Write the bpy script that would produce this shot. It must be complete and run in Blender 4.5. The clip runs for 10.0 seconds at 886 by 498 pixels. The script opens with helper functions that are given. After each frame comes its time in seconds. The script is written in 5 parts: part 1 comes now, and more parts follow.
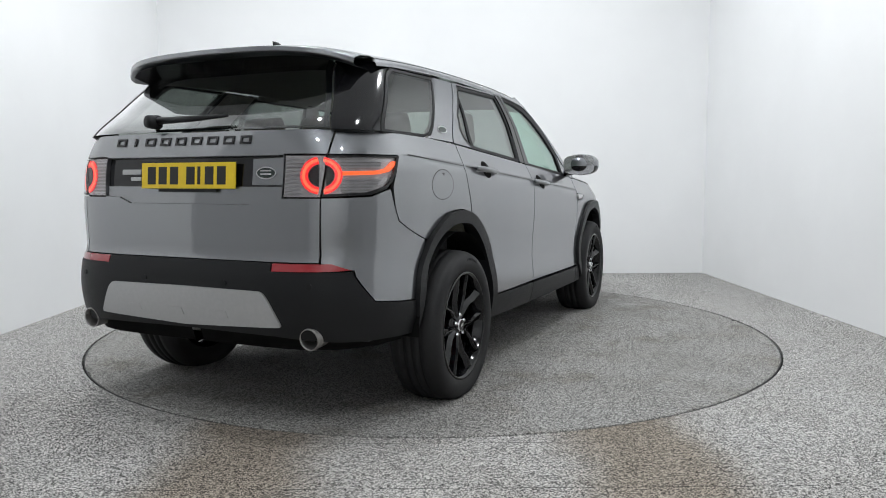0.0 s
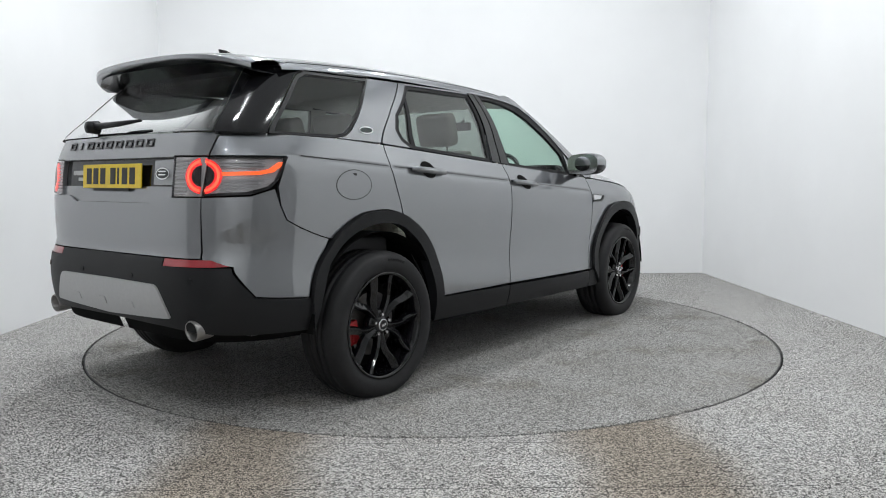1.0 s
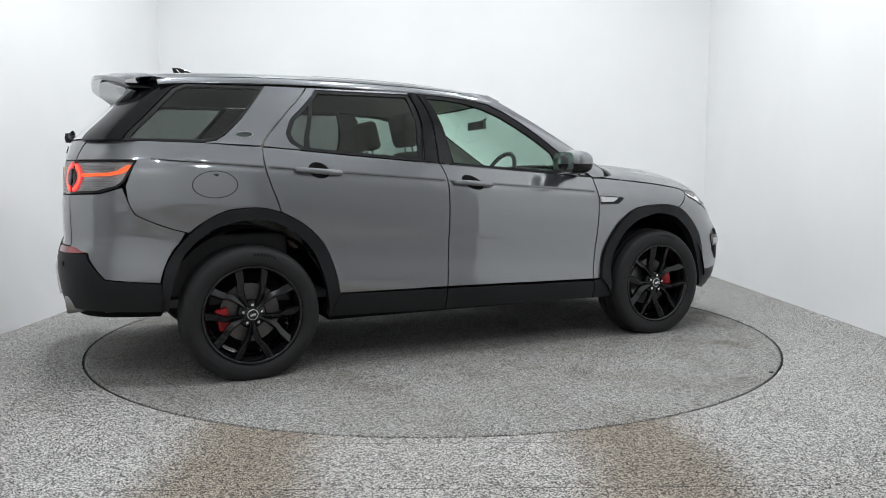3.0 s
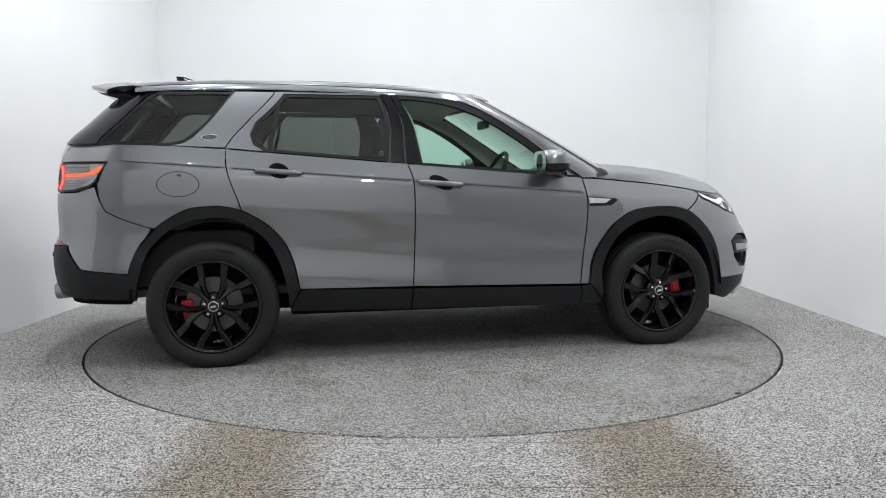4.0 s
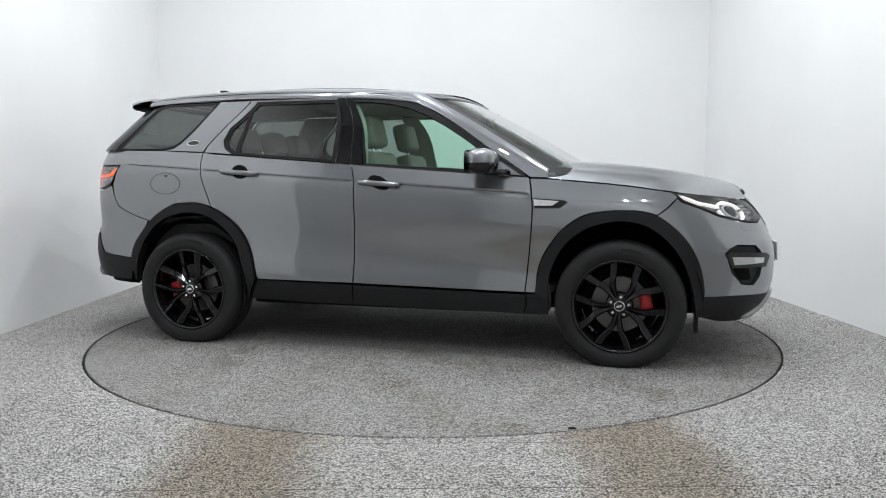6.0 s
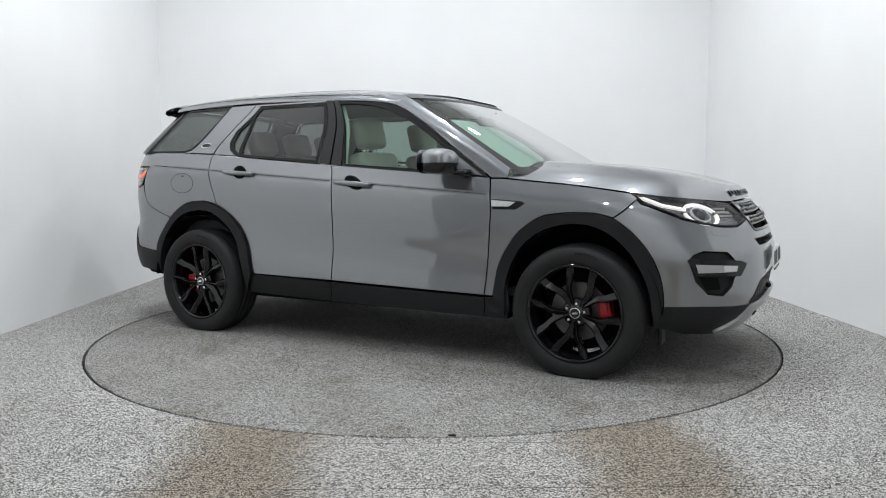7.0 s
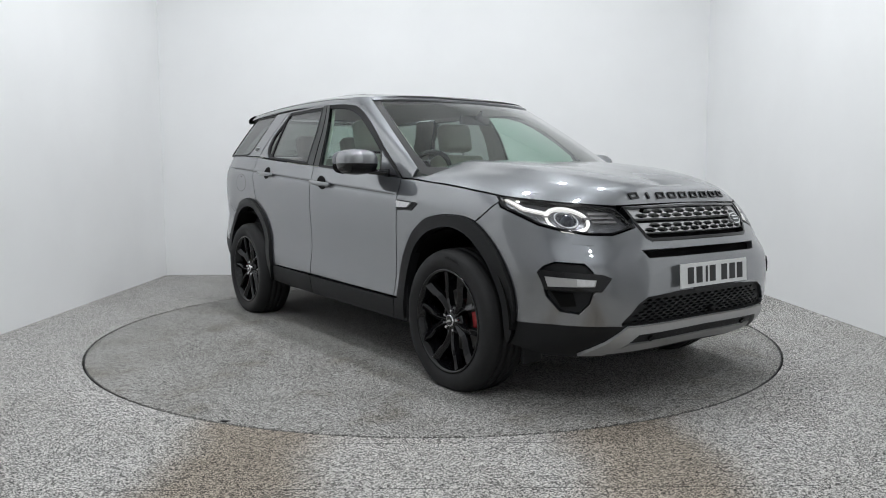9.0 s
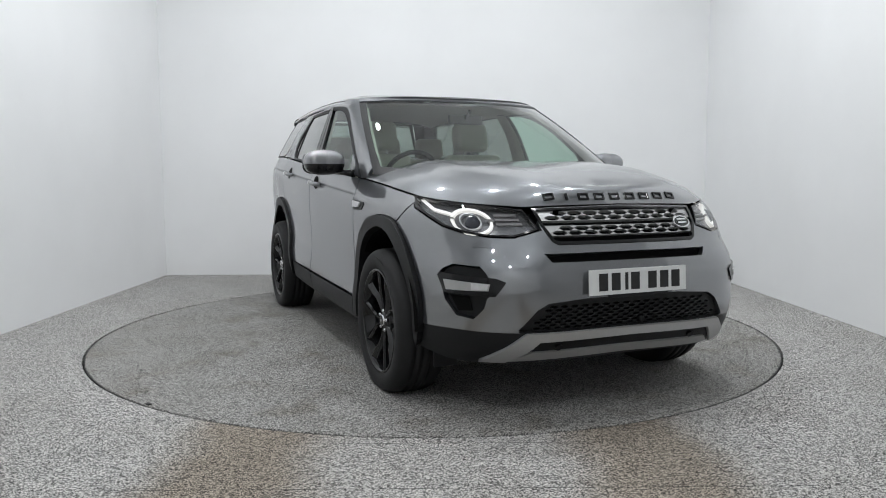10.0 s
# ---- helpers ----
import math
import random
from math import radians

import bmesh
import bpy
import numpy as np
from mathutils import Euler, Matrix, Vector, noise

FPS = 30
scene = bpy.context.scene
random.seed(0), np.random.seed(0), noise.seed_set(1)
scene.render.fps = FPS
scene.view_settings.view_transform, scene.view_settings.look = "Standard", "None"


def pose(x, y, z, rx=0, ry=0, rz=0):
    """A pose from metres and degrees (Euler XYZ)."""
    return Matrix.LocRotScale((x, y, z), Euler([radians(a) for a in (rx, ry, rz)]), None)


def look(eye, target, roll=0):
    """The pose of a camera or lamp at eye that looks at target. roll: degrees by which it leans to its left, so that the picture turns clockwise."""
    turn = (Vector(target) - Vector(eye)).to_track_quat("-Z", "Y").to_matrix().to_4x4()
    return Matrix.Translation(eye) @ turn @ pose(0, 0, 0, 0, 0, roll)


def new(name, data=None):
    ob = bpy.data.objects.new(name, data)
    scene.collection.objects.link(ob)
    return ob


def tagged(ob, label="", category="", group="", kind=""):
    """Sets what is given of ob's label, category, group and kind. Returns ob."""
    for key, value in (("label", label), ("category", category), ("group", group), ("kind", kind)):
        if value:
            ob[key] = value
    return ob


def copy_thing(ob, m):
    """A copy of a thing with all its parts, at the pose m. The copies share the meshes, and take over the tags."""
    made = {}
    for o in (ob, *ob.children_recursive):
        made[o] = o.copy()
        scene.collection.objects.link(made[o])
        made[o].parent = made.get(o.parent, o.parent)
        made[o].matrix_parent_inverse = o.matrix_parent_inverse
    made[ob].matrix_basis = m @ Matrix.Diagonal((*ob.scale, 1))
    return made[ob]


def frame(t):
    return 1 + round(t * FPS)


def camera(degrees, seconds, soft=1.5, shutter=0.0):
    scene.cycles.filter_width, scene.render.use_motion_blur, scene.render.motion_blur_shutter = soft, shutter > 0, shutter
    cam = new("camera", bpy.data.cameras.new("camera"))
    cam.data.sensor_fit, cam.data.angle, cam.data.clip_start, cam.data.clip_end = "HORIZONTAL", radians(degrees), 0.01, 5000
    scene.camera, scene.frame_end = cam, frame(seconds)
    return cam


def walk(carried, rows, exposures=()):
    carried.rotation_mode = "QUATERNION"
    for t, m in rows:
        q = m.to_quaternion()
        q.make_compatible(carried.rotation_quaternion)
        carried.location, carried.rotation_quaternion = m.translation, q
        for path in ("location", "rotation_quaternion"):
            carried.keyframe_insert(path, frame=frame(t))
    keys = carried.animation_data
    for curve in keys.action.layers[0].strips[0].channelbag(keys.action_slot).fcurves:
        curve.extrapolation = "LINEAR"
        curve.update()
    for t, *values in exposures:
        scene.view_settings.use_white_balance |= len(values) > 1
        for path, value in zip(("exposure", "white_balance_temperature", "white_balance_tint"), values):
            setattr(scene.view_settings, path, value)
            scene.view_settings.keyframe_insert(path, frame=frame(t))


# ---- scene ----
# ---------------------------------------------------------------- camera
EYE = Vector((0.0, -5.297, 1.074))
YAW, PITCH = radians(0.677), radians(5.41)
AIM = EYE + 10 * Vector((math.sin(YAW) * math.cos(PITCH), math.cos(YAW) * math.cos(PITCH), -math.sin(PITCH)))
cam = camera(61.62, 10.0, soft=1.0)
walk(cam, [(0, look(EYE, AIM, -0.155)), (10, look(EYE, AIM, -0.155))],
     exposures=[(0, 0.0), (5.0, 0.0), (7.0, -0.05), (8.5, -0.12), (10, -0.22)])

# ---------------------------------------------------------------- light
world = bpy.data.worlds.new("world")
scene.world = world
world.use_nodes = True
world.node_tree.nodes["Background"].inputs[0].default_value = (0.8, 0.85, 0.9, 1)
world.node_tree.nodes["Background"].inputs[1].default_value = 0.05
scene.view_settings.exposure = 0.0
LAMP_STRENGTH = 408.0
CEILING = 4.5
# Unseen lamps; those at x ±1.9 and y under -4 are added fill.
LAMPS = [(-1.25, -1.95), (1.2, -1.95), (0.0, -0.3), (-1.9, -0.1), (1.9, -0.1), (-1.15, 1.25), (1.15, 1.25), (-1.25, -5.0), (1.2, -5.0), (0.0, -6.3)]


# ---------------------------------------------------------------- materials
def nodes_of(name):
    m = bpy.data.materials.new(name)
    m.use_nodes = True
    return m, m.node_tree.nodes, m.node_tree.links, m.node_tree.nodes["Principled BSDF"]


def noise_node(n, l, scale, detail=3.0, coords="Object", rough=0.55):
    c = n.new("ShaderNodeTexCoord")
    t = n.new("ShaderNodeTexNoise")
    t.inputs["Scale"].default_value = scale
    t.inputs["Detail"].default_value = detail
    t.inputs["Roughness"].default_value = rough
    l.new(c.outputs[coords], t.inputs["Vector"])
    return t


def ramp(n, l, src, stops):
    r = n.new("ShaderNodeValToRGB")
    e = r.color_ramp.elements
    e[0].position, e[0].color = stops[0][0], (*stops[0][1], 1)
    e[1].position, e[1].color = stops[-1][0], (*stops[-1][1], 1)
    for pos, col in stops[1:-1]:
        x = e.new(pos)
        x.color = (*col, 1)
    l.new(src, r.inputs["Fac"])
    return r


def plain(name, color, rough=0.5, metal=0.0, coat=0.0, vary=0.12, scale=30.0, bump=0.0, spec=0.5, emit=None, strength=1.0):
    m, n, l, b = nodes_of(name)
    t = noise_node(n, l, scale)
    lo = tuple(c * (1 - vary) for c in color)
    hi = tuple(min(1, c * (1 + vary)) for c in color)
    l.new(ramp(n, l, t.outputs["Fac"], [(0.3, lo), (0.7, hi)]).outputs["Color"], b.inputs["Base Color"])
    r = n.new("ShaderNodeMapRange")
    r.inputs["To Min"].default_value = max(0.02, rough * 0.85)
    r.inputs["To Max"].default_value = min(1, rough * 1.15)
    t2 = noise_node(n, l, scale * 0.13)
    l.new(t2.outputs["Fac"], r.inputs["Value"])
    l.new(r.outputs["Result"], b.inputs["Roughness"])
    b.inputs["Metallic"].default_value = metal
    b.inputs["Coat Weight"].default_value = coat
    b.inputs["Coat Roughness"].default_value = 0.03
    b.inputs["Specular IOR Level"].default_value = spec
    if bump:
        u = n.new("ShaderNodeBump")
        u.inputs["Strength"].default_value = bump
        u.inputs["Distance"].default_value = 0.002
        l.new(t.outputs["Fac"], u.inputs["Height"])
        l.new(u.outputs["Normal"], b.inputs["Normal"])
    if emit:
        b.inputs["Emission Color"].default_value = (*emit, 1)
        b.inputs["Emission Strength"].default_value = strength
    return m


def paint_material():
    m, n, l, b = nodes_of("grey_metallic_paint")
    t = noise_node(n, l, 2200.0, 1.0)
    l.new(ramp(n, l, t.outputs["Fac"], [(0.35, (0.114, 0.120, 0.131)), (0.65, (0.160, 0.168, 0.181))]).outputs["Color"], b.inputs["Base Color"])
    b.inputs["Metallic"].default_value = 0.9
    b.inputs["Roughness"].default_value = 0.37
    b.inputs["Coat Weight"].default_value = 1.0
    b.inputs["Coat Roughness"].default_value = 0.025
    b.inputs["Coat IOR"].default_value = 2.6
    return m


def carpet_material(name, dark, light, stain):
    """Loop-pile carpet: salt-and-pepper grain, blotches and a trodden stain."""
    m, n, l, b = nodes_of(name)
    c = n.new("ShaderNodeTexCoord")
    fine = n.new("ShaderNodeTexVoronoi")
    fine.inputs["Scale"].default_value = 240.0
    l.new(c.outputs["Object"], fine.inputs["Vector"])
    yarn = n.new("ShaderNodeSeparateColor")
    l.new(fine.outputs["Color"], yarn.inputs[0])
    clump = noise_node(n, l, 110.0, 3.0, rough=0.8)
    level = math_node(n, l, "ADD", math_node(n, l, "MULTIPLY", yarn.outputs[0], 0.86), math_node(n, l, "MULTIPLY", clump.outputs["Fac"], 0.16))
    grain = ramp(n, l, level, [(0.18, dark), (0.5, tuple((a + k) / 2 * 0.75 for a, k in zip(dark, light))), (0.78, light)])
    blotch = noise_node(n, l, 1.7, 5.0)
    shade = ramp(n, l, blotch.outputs["Fac"], [(0.30, (0.87, 0.86, 0.845)), (0.66, (1, 1, 1))])
    mul = n.new("ShaderNodeMix")
    mul.data_type, mul.blend_type = "RGBA", "MULTIPLY"
    mul.inputs[0].default_value = 1.0
    l.new(grain.outputs["Color"], mul.inputs[6])
    l.new(shade.outputs["Color"], mul.inputs[7])
    out = mul.outputs[2]
    if stain:
        out = stain(n, l, out)
    l.new(out, b.inputs["Base Color"])
    b.inputs["Roughness"].default_value = 0.95
    b.inputs["Specular IOR Level"].default_value = 0.15
    u = n.new("ShaderNodeBump")
    u.inputs["Strength"].default_value = 0.35
    u.inputs["Distance"].default_value = 0.003
    l.new(fine.outputs["Distance"], u.inputs["Height"])
    l.new(u.outputs["Normal"], b.inputs["Normal"])
    return m


def tint(n, l, mask, colour, src):
    mix = n.new("ShaderNodeMix")
    mix.data_type, mix.blend_type = "RGBA", "MULTIPLY"
    l.new(mask, mix.inputs[0])
    l.new(src, mix.inputs[6])
    mix.inputs[7].default_value = (*colour, 1)
    return mix.outputs[2]


def math_node(n, l, op, a, b):
    x = n.new("ShaderNodeMath")
    x.operation = op
    x.use_clamp = False
    for i, v in enumerate((a, b)):
        if v is None:
            continue
        if isinstance(v, (int, float)):
            x.inputs[i].default_value = v
        else:
            l.new(v, x.inputs[i])
    return x.outputs[0]


def smooth(n, l, v, lo, hi):
    x = n.new("ShaderNodeMapRange")
    x.interpolation_type = "SMOOTHSTEP"
    x.inputs["From Min"].default_value, x.inputs["From Max"].default_value = lo, hi
    l.new(v, x.inputs["Value"])
    return x.outputs["Result"]


def drive_on_stain(n, l, src):
    """The brown, trodden strip where cars roll onto the turntable."""
    c = n.new("ShaderNodeTexCoord")
    s = n.new("ShaderNodeSeparateXYZ")
    l.new(c.outputs["Object"], s.inputs[0])
    wob = noise_node(n, l, 3.0, 4.0)
    ax = math_node(n, l, "ABSOLUTE", math_node(n, l, "SUBTRACT", s.outputs["X"], 0.04), None)
    ax = math_node(n, l, "ADD", ax, math_node(n, l, "MULTIPLY", wob.outputs["Fac"], 0.22))
    inner = math_node(n, l, "SUBTRACT", 1.0, smooth(n, l, ax, 1.02, 1.32))
    near = smooth(n, l, ax, 0.46, 0.78)
    mask = math_node(n, l, "MULTIPLY", inner, math_node(n, l, "ADD", 0.08, math_node(n, l, "MULTIPLY", near, 0.92)))
    ahead = math_node(n, l, "SUBTRACT", 1.0, smooth(n, l, s.outputs["Y"], -1.0, 0.0))
    mask = math_node(n, l, "MULTIPLY", mask, ahead)
    return tint(n, l, mask, (0.68, 0.61, 0.53), src)


def table_stain(n, l, src):
    """Tyre dirt and scuffs on the turntable's carpet."""
    a = noise_node(n, l, 2.6, 6.0, rough=0.65)
    out = tint(n, l, smooth(n, l, a.outputs["Fac"], 0.50, 0.70), (0.74, 0.71, 0.67), src)
    b = noise_node(n, l, 11.0, 5.0, rough=0.7)
    return tint(n, l, smooth(n, l, b.outputs["Fac"], 0.61, 0.76), (0.62, 0.59, 0.55), out)


def glass_material(name, colour, gloss=1.0):
    m = bpy.data.materials.new(name)
    m.use_nodes = True
    n, l = m.node_tree.nodes, m.node_tree.links
    n.remove(n["Principled BSDF"])
    tr = n.new("ShaderNodeBsdfTransparent")
    tr.inputs["Color"].default_value = (*colour, 1)
    gl = n.new("ShaderNodeBsdfGlossy")
    gl.inputs["Roughness"].default_value = 0.01
    fr = n.new("ShaderNodeLayerWeight")
    fr.inputs["Blend"].default_value = 0.5
    mx = n.new("ShaderNodeMixShader")
    edge = math_node(n, l, "MULTIPLY", math_node(n, l, "POWER", fr.outputs["Facing"], 5.0), 0.92)
    l.new(math_node(n, l, "MULTIPLY", math_node(n, l, "ADD", edge, 0.05), gloss), mx.inputs[0])
    l.new(tr.outputs[0], mx.inputs[1])
    l.new(gl.outputs[0], mx.inputs[2])
    l.new(mx.outputs[0], n["Material Output"].inputs["Surface"])
    return m


PAINT = paint_material()
GLOSS_BLACK = plain("gloss_black", (0.006, 0.006, 0.007), 0.08)
TRIM_BLACK = plain("textured_black_plastic", (0.011, 0.0115, 0.0125), 0.45, bump=0.25, scale=400, spec=0.25)
LINER = plain("black_felt_liner_and_shade", (0.005, 0.005, 0.005), 0.9, spec=0.1)
RUBBER = plain("tyre_rubber", (0.016, 0.016, 0.0168), 0.62, bump=0.2, scale=120, spec=0.3)
SEAL = plain("rubber_seal_and_shade", (0.008, 0.008, 0.009), 0.5, spec=0.25)
RIM_BLACK = plain("gloss_black_alloy", (0.004, 0.004, 0.005), 0.09, spec=0.5)
SILVER = plain("satin_silver_plastic", (0.46, 0.46, 0.46), 0.38, metal=0.5, vary=0.03, scale=60)
BRIGHT_SILVER = plain("bright_silver_plastic", (0.68, 0.68, 0.69), 0.35, metal=0.3)
CHROME = plain("chrome", (0.75, 0.75, 0.76), 0.12, metal=1.0)
STEEL = plain("brushed_steel", (0.32, 0.31, 0.30), 0.35, metal=0.9, scale=90)
DISC_STEEL = plain("dull_disc_steel", (0.13, 0.125, 0.12), 0.4, metal=0.8, scale=90)
CALIPER_RED = plain("red_caliper_paint", (0.42, 0.012, 0.016), 0.4)
PLATE_YELLOW = plain("yellow_plate", (0.78, 0.56, 0.02), 0.35, vary=0.04)
PLATE_WHITE = plain("white_plate", (0.72, 0.73, 0.72), 0.35, vary=0.03)
PLATE_BLACK = plain("plate_black", (0.015, 0.015, 0.015), 0.5)
GREEN_OVAL = plain("dark_badge_enamel", (0.02, 0.03, 0.027), 0.25)
LEATHER = plain("cream_leather", (0.52, 0.48, 0.42), 0.5, bump=0.2, scale=150)
DASH = plain("dark_dashboard", (0.02, 0.02, 0.021), 0.6)
HEADLINER = plain("pale_headliner", (0.55, 0.53, 0.48), 0.9)
RED_LENS = plain("red_reflector", (0.30, 0.010, 0.018), 0.15, coat=1.0, scale=200)
RED_GLOW = plain("lit_red_lamp", (0.5, 0.02, 0.02), 0.3, emit=(1.0, 0.022, 0.022), strength=0.8)
AMBER_GLOW = plain("lit_amber_lamp", (0.6, 0.1, 0.02), 0.3, emit=(1.0, 0.11, 0.02), strength=1.0)
WHITE_GLOW = plain("lit_running_lamp", (0.8, 0.8, 0.8), 0.3, emit=(1.0, 0.98, 0.92), strength=0.75)
LAMP_CORE = plain("black_lamp_core", (0.012, 0.009, 0.010), 0.5, spec=0.2)
RED_CORE = plain("bright_lit_red_lamp", (0.6, 0.05, 0.03), 0.3, emit=(1.0, 0.12, 0.05), strength=1.5)
LAMP_GREY = plain("smoked_lamp_body", (0.42, 0.39, 0.39), 0.2, metal=0.5, coat=1.0)
LAMP_DARK = plain("grey_lamp_housing", (0.20, 0.20, 0.21), 0.22, metal=0.6)
LAMP_FIN = plain("grey_lamp_fin", (0.26, 0.25, 0.25), 0.3, metal=0.3)
LENS = plain("projector_lens", (0.05, 0.055, 0.07), 0.03, metal=0.3, coat=1.0)
SCREEN_GLASS = glass_material("windscreen_glass", (0.74, 0.86, 0.79), 2.2)
SIDE_GLASS = glass_material("green_side_glass", (0.66, 0.85, 0.76))
PRIVACY_GLASS = glass_material("dark_privacy_glass", (0.34, 0.37, 0.35), 1.8)
REAR_GLASS = glass_material("dark_rear_glass", (0.42, 0.46, 0.44), 4.0)
CLEAR_GLASS = glass_material("clear_lamp_cover", (0.93, 0.94, 0.95))
WALL_PAINT = plain("white_wall_paint", (0.85, 0.855, 0.86), 0.85, vary=0.02, scale=1.2, bump=0.02)
REAR_PAINT = plain("grey_wall_paint", (0.45, 0.45, 0.455), 0.8, vary=0.05, scale=1.5)
CARPET = carpet_material("grey_carpet", (0.020, 0.020, 0.020), (0.72, 0.705, 0.685), drive_on_stain)
TABLE_CARPET = carpet_material("turntable_carpet", (0.032, 0.032, 0.031), (0.54, 0.528, 0.51), table_stain)
GAP_BLACK = plain("dark_gap", (0.012, 0.012, 0.012), 0.8)
LED = plain("lit_led_panel", (0.9, 0.9, 0.9), 0.5, emit=(0.955, 0.99, 1.015), strength=LAMP_STRENGTH)


# ---------------------------------------------------------------- mesh helpers
def finish(name, bm, material, parent=None, label="", smooth_all=True):
    me = bpy.data.meshes.new(name)
    bm.normal_update()
    bm.to_mesh(me)
    bm.free()
    me.materials.append(material)
    if smooth_all:
        for f in me.polygons:
            f.use_smooth = True
    ob = new(name, me)
    if parent:
        ob.parent = parent
    if label:
        tagged(ob, label)
    return ob


def part(name, bm, material, parent, label="", smooth_all=False):
    return finish(name, bm, material, parent, label, smooth_all)


def box(bm, x0, x1, y0, y1, z0, z1, bevel=0.0, m=None):
    r = bmesh.ops.create_cube(bm, size=1.0)
    vs = r["verts"]
    for v in vs:
        v.co = Vector(((x0 + x1) / 2 + v.co.x * (x1 - x0), (y0 + y1) / 2 + v.co.y * (y1 - y0), (z0 + z1) / 2 + v.co.z * (z1 - z0)))
    if bevel:
        es = list({e for v in vs for e in v.link_edges})
        r = bmesh.ops.bevel(bm, geom=es, offset=bevel, segments=3, affect="EDGES", profile=0.6)
        vs = list({v for f in r["faces"] for v in f.verts} | {v for v in vs if v.is_valid})
    if m is not None:
        bmesh.ops.transform(bm, matrix=m, verts=vs)
    return vs


def lathe(bm, profile, segments=64, axis="y", m=None):
    """Turns (radius, offset) pairs round an axis."""
    rings = []
    for k in range(segments):
        a = 2 * math.pi * k / segments
        ring = []
        for r, o in profile:
            co = Vector((r * math.cos(a), o, r * math.sin(a))) if axis == "y" else Vector((r * math.cos(a), r * math.sin(a), o))
            ring.append(bm.verts.new(m @ co if m is not None else co))
        rings.append(ring)
    for k in range(segments):
        a, b = rings[k], rings[(k + 1) % segments]
        for i in range(len(profile) - 1):
            bm.faces.new((a[i], a[i + 1], b[i + 1], b[i]))


def tube(bm, path, radius, segments=10, flat=1.0):
    """A bar along a path; radius may be a list."""
    rings = []
    for i, p in enumerate(path):
        d = (Vector(path[min(i + 1, len(path) - 1)]) - Vector(path[max(i - 1, 0)])).normalized()
        up = Vector((0, 0, 1)) if abs(d.z) < 0.9 else Vector((0, 1, 0))
        a = d.cross(up).normalized()
        b = a.cross(d)
        r = radius[i] if isinstance(radius, (list, tuple)) else radius
        rings.append([bm.verts.new(Vector(p) + r * (math.cos(2 * math.pi * k / segments) * a + flat * math.sin(2 * math.pi * k / segments) * b)) for k in range(segments)])
    for r0, r1 in zip(rings, rings[1:]):
        for k in range(segments):
            bm.faces.new((r0[k], r0[(k + 1) % segments], r1[(k + 1) % segments], r1[k]))
    bm.faces.new(rings[0][::-1])
    bm.faces.new(rings[-1])


def grid_mesh(bm, fn, nu, nv):
    vs = [[bm.verts.new(fn(i / nu, j / nv)) for j in range(nv + 1)] for i in range(nu + 1)]
    for i in range(nu):
        for j in range(nv):
            bm.faces.new((vs[i][j], vs[i + 1][j], vs[i + 1][j + 1], vs[i][j + 1]))
    return vs


def mirrored(bm):
    """Adds the other side's copy of a bmesh (y to -y)."""
    r = bmesh.ops.duplicate(bm, geom=bm.verts[:] + bm.edges[:] + bm.faces[:])
    vs = [g for g in r["geom"] if isinstance(g, bmesh.types.BMVert)]
    for v in vs:
        v.co.y = -v.co.y
    bmesh.ops.reverse_faces(bm, faces=[g for g in r["geom"] if isinstance(g, bmesh.types.BMFace)])


# ---------------------------------------------------------------- the booth
WALL_L, WALL_R, WALL_B, WALL_F = -3.02, 3.05, 3.06, -7.6
WALL_END = -2.9
RADIUS = 2.297


def wall(name, x0, x1, y0, y1, material, label):
    bm = bmesh.new()
    box(bm, x0, x1, y0, y1, 0, CEILING)
    return tagged(part(name, bm, material, None), label, "wall", kind="structure")


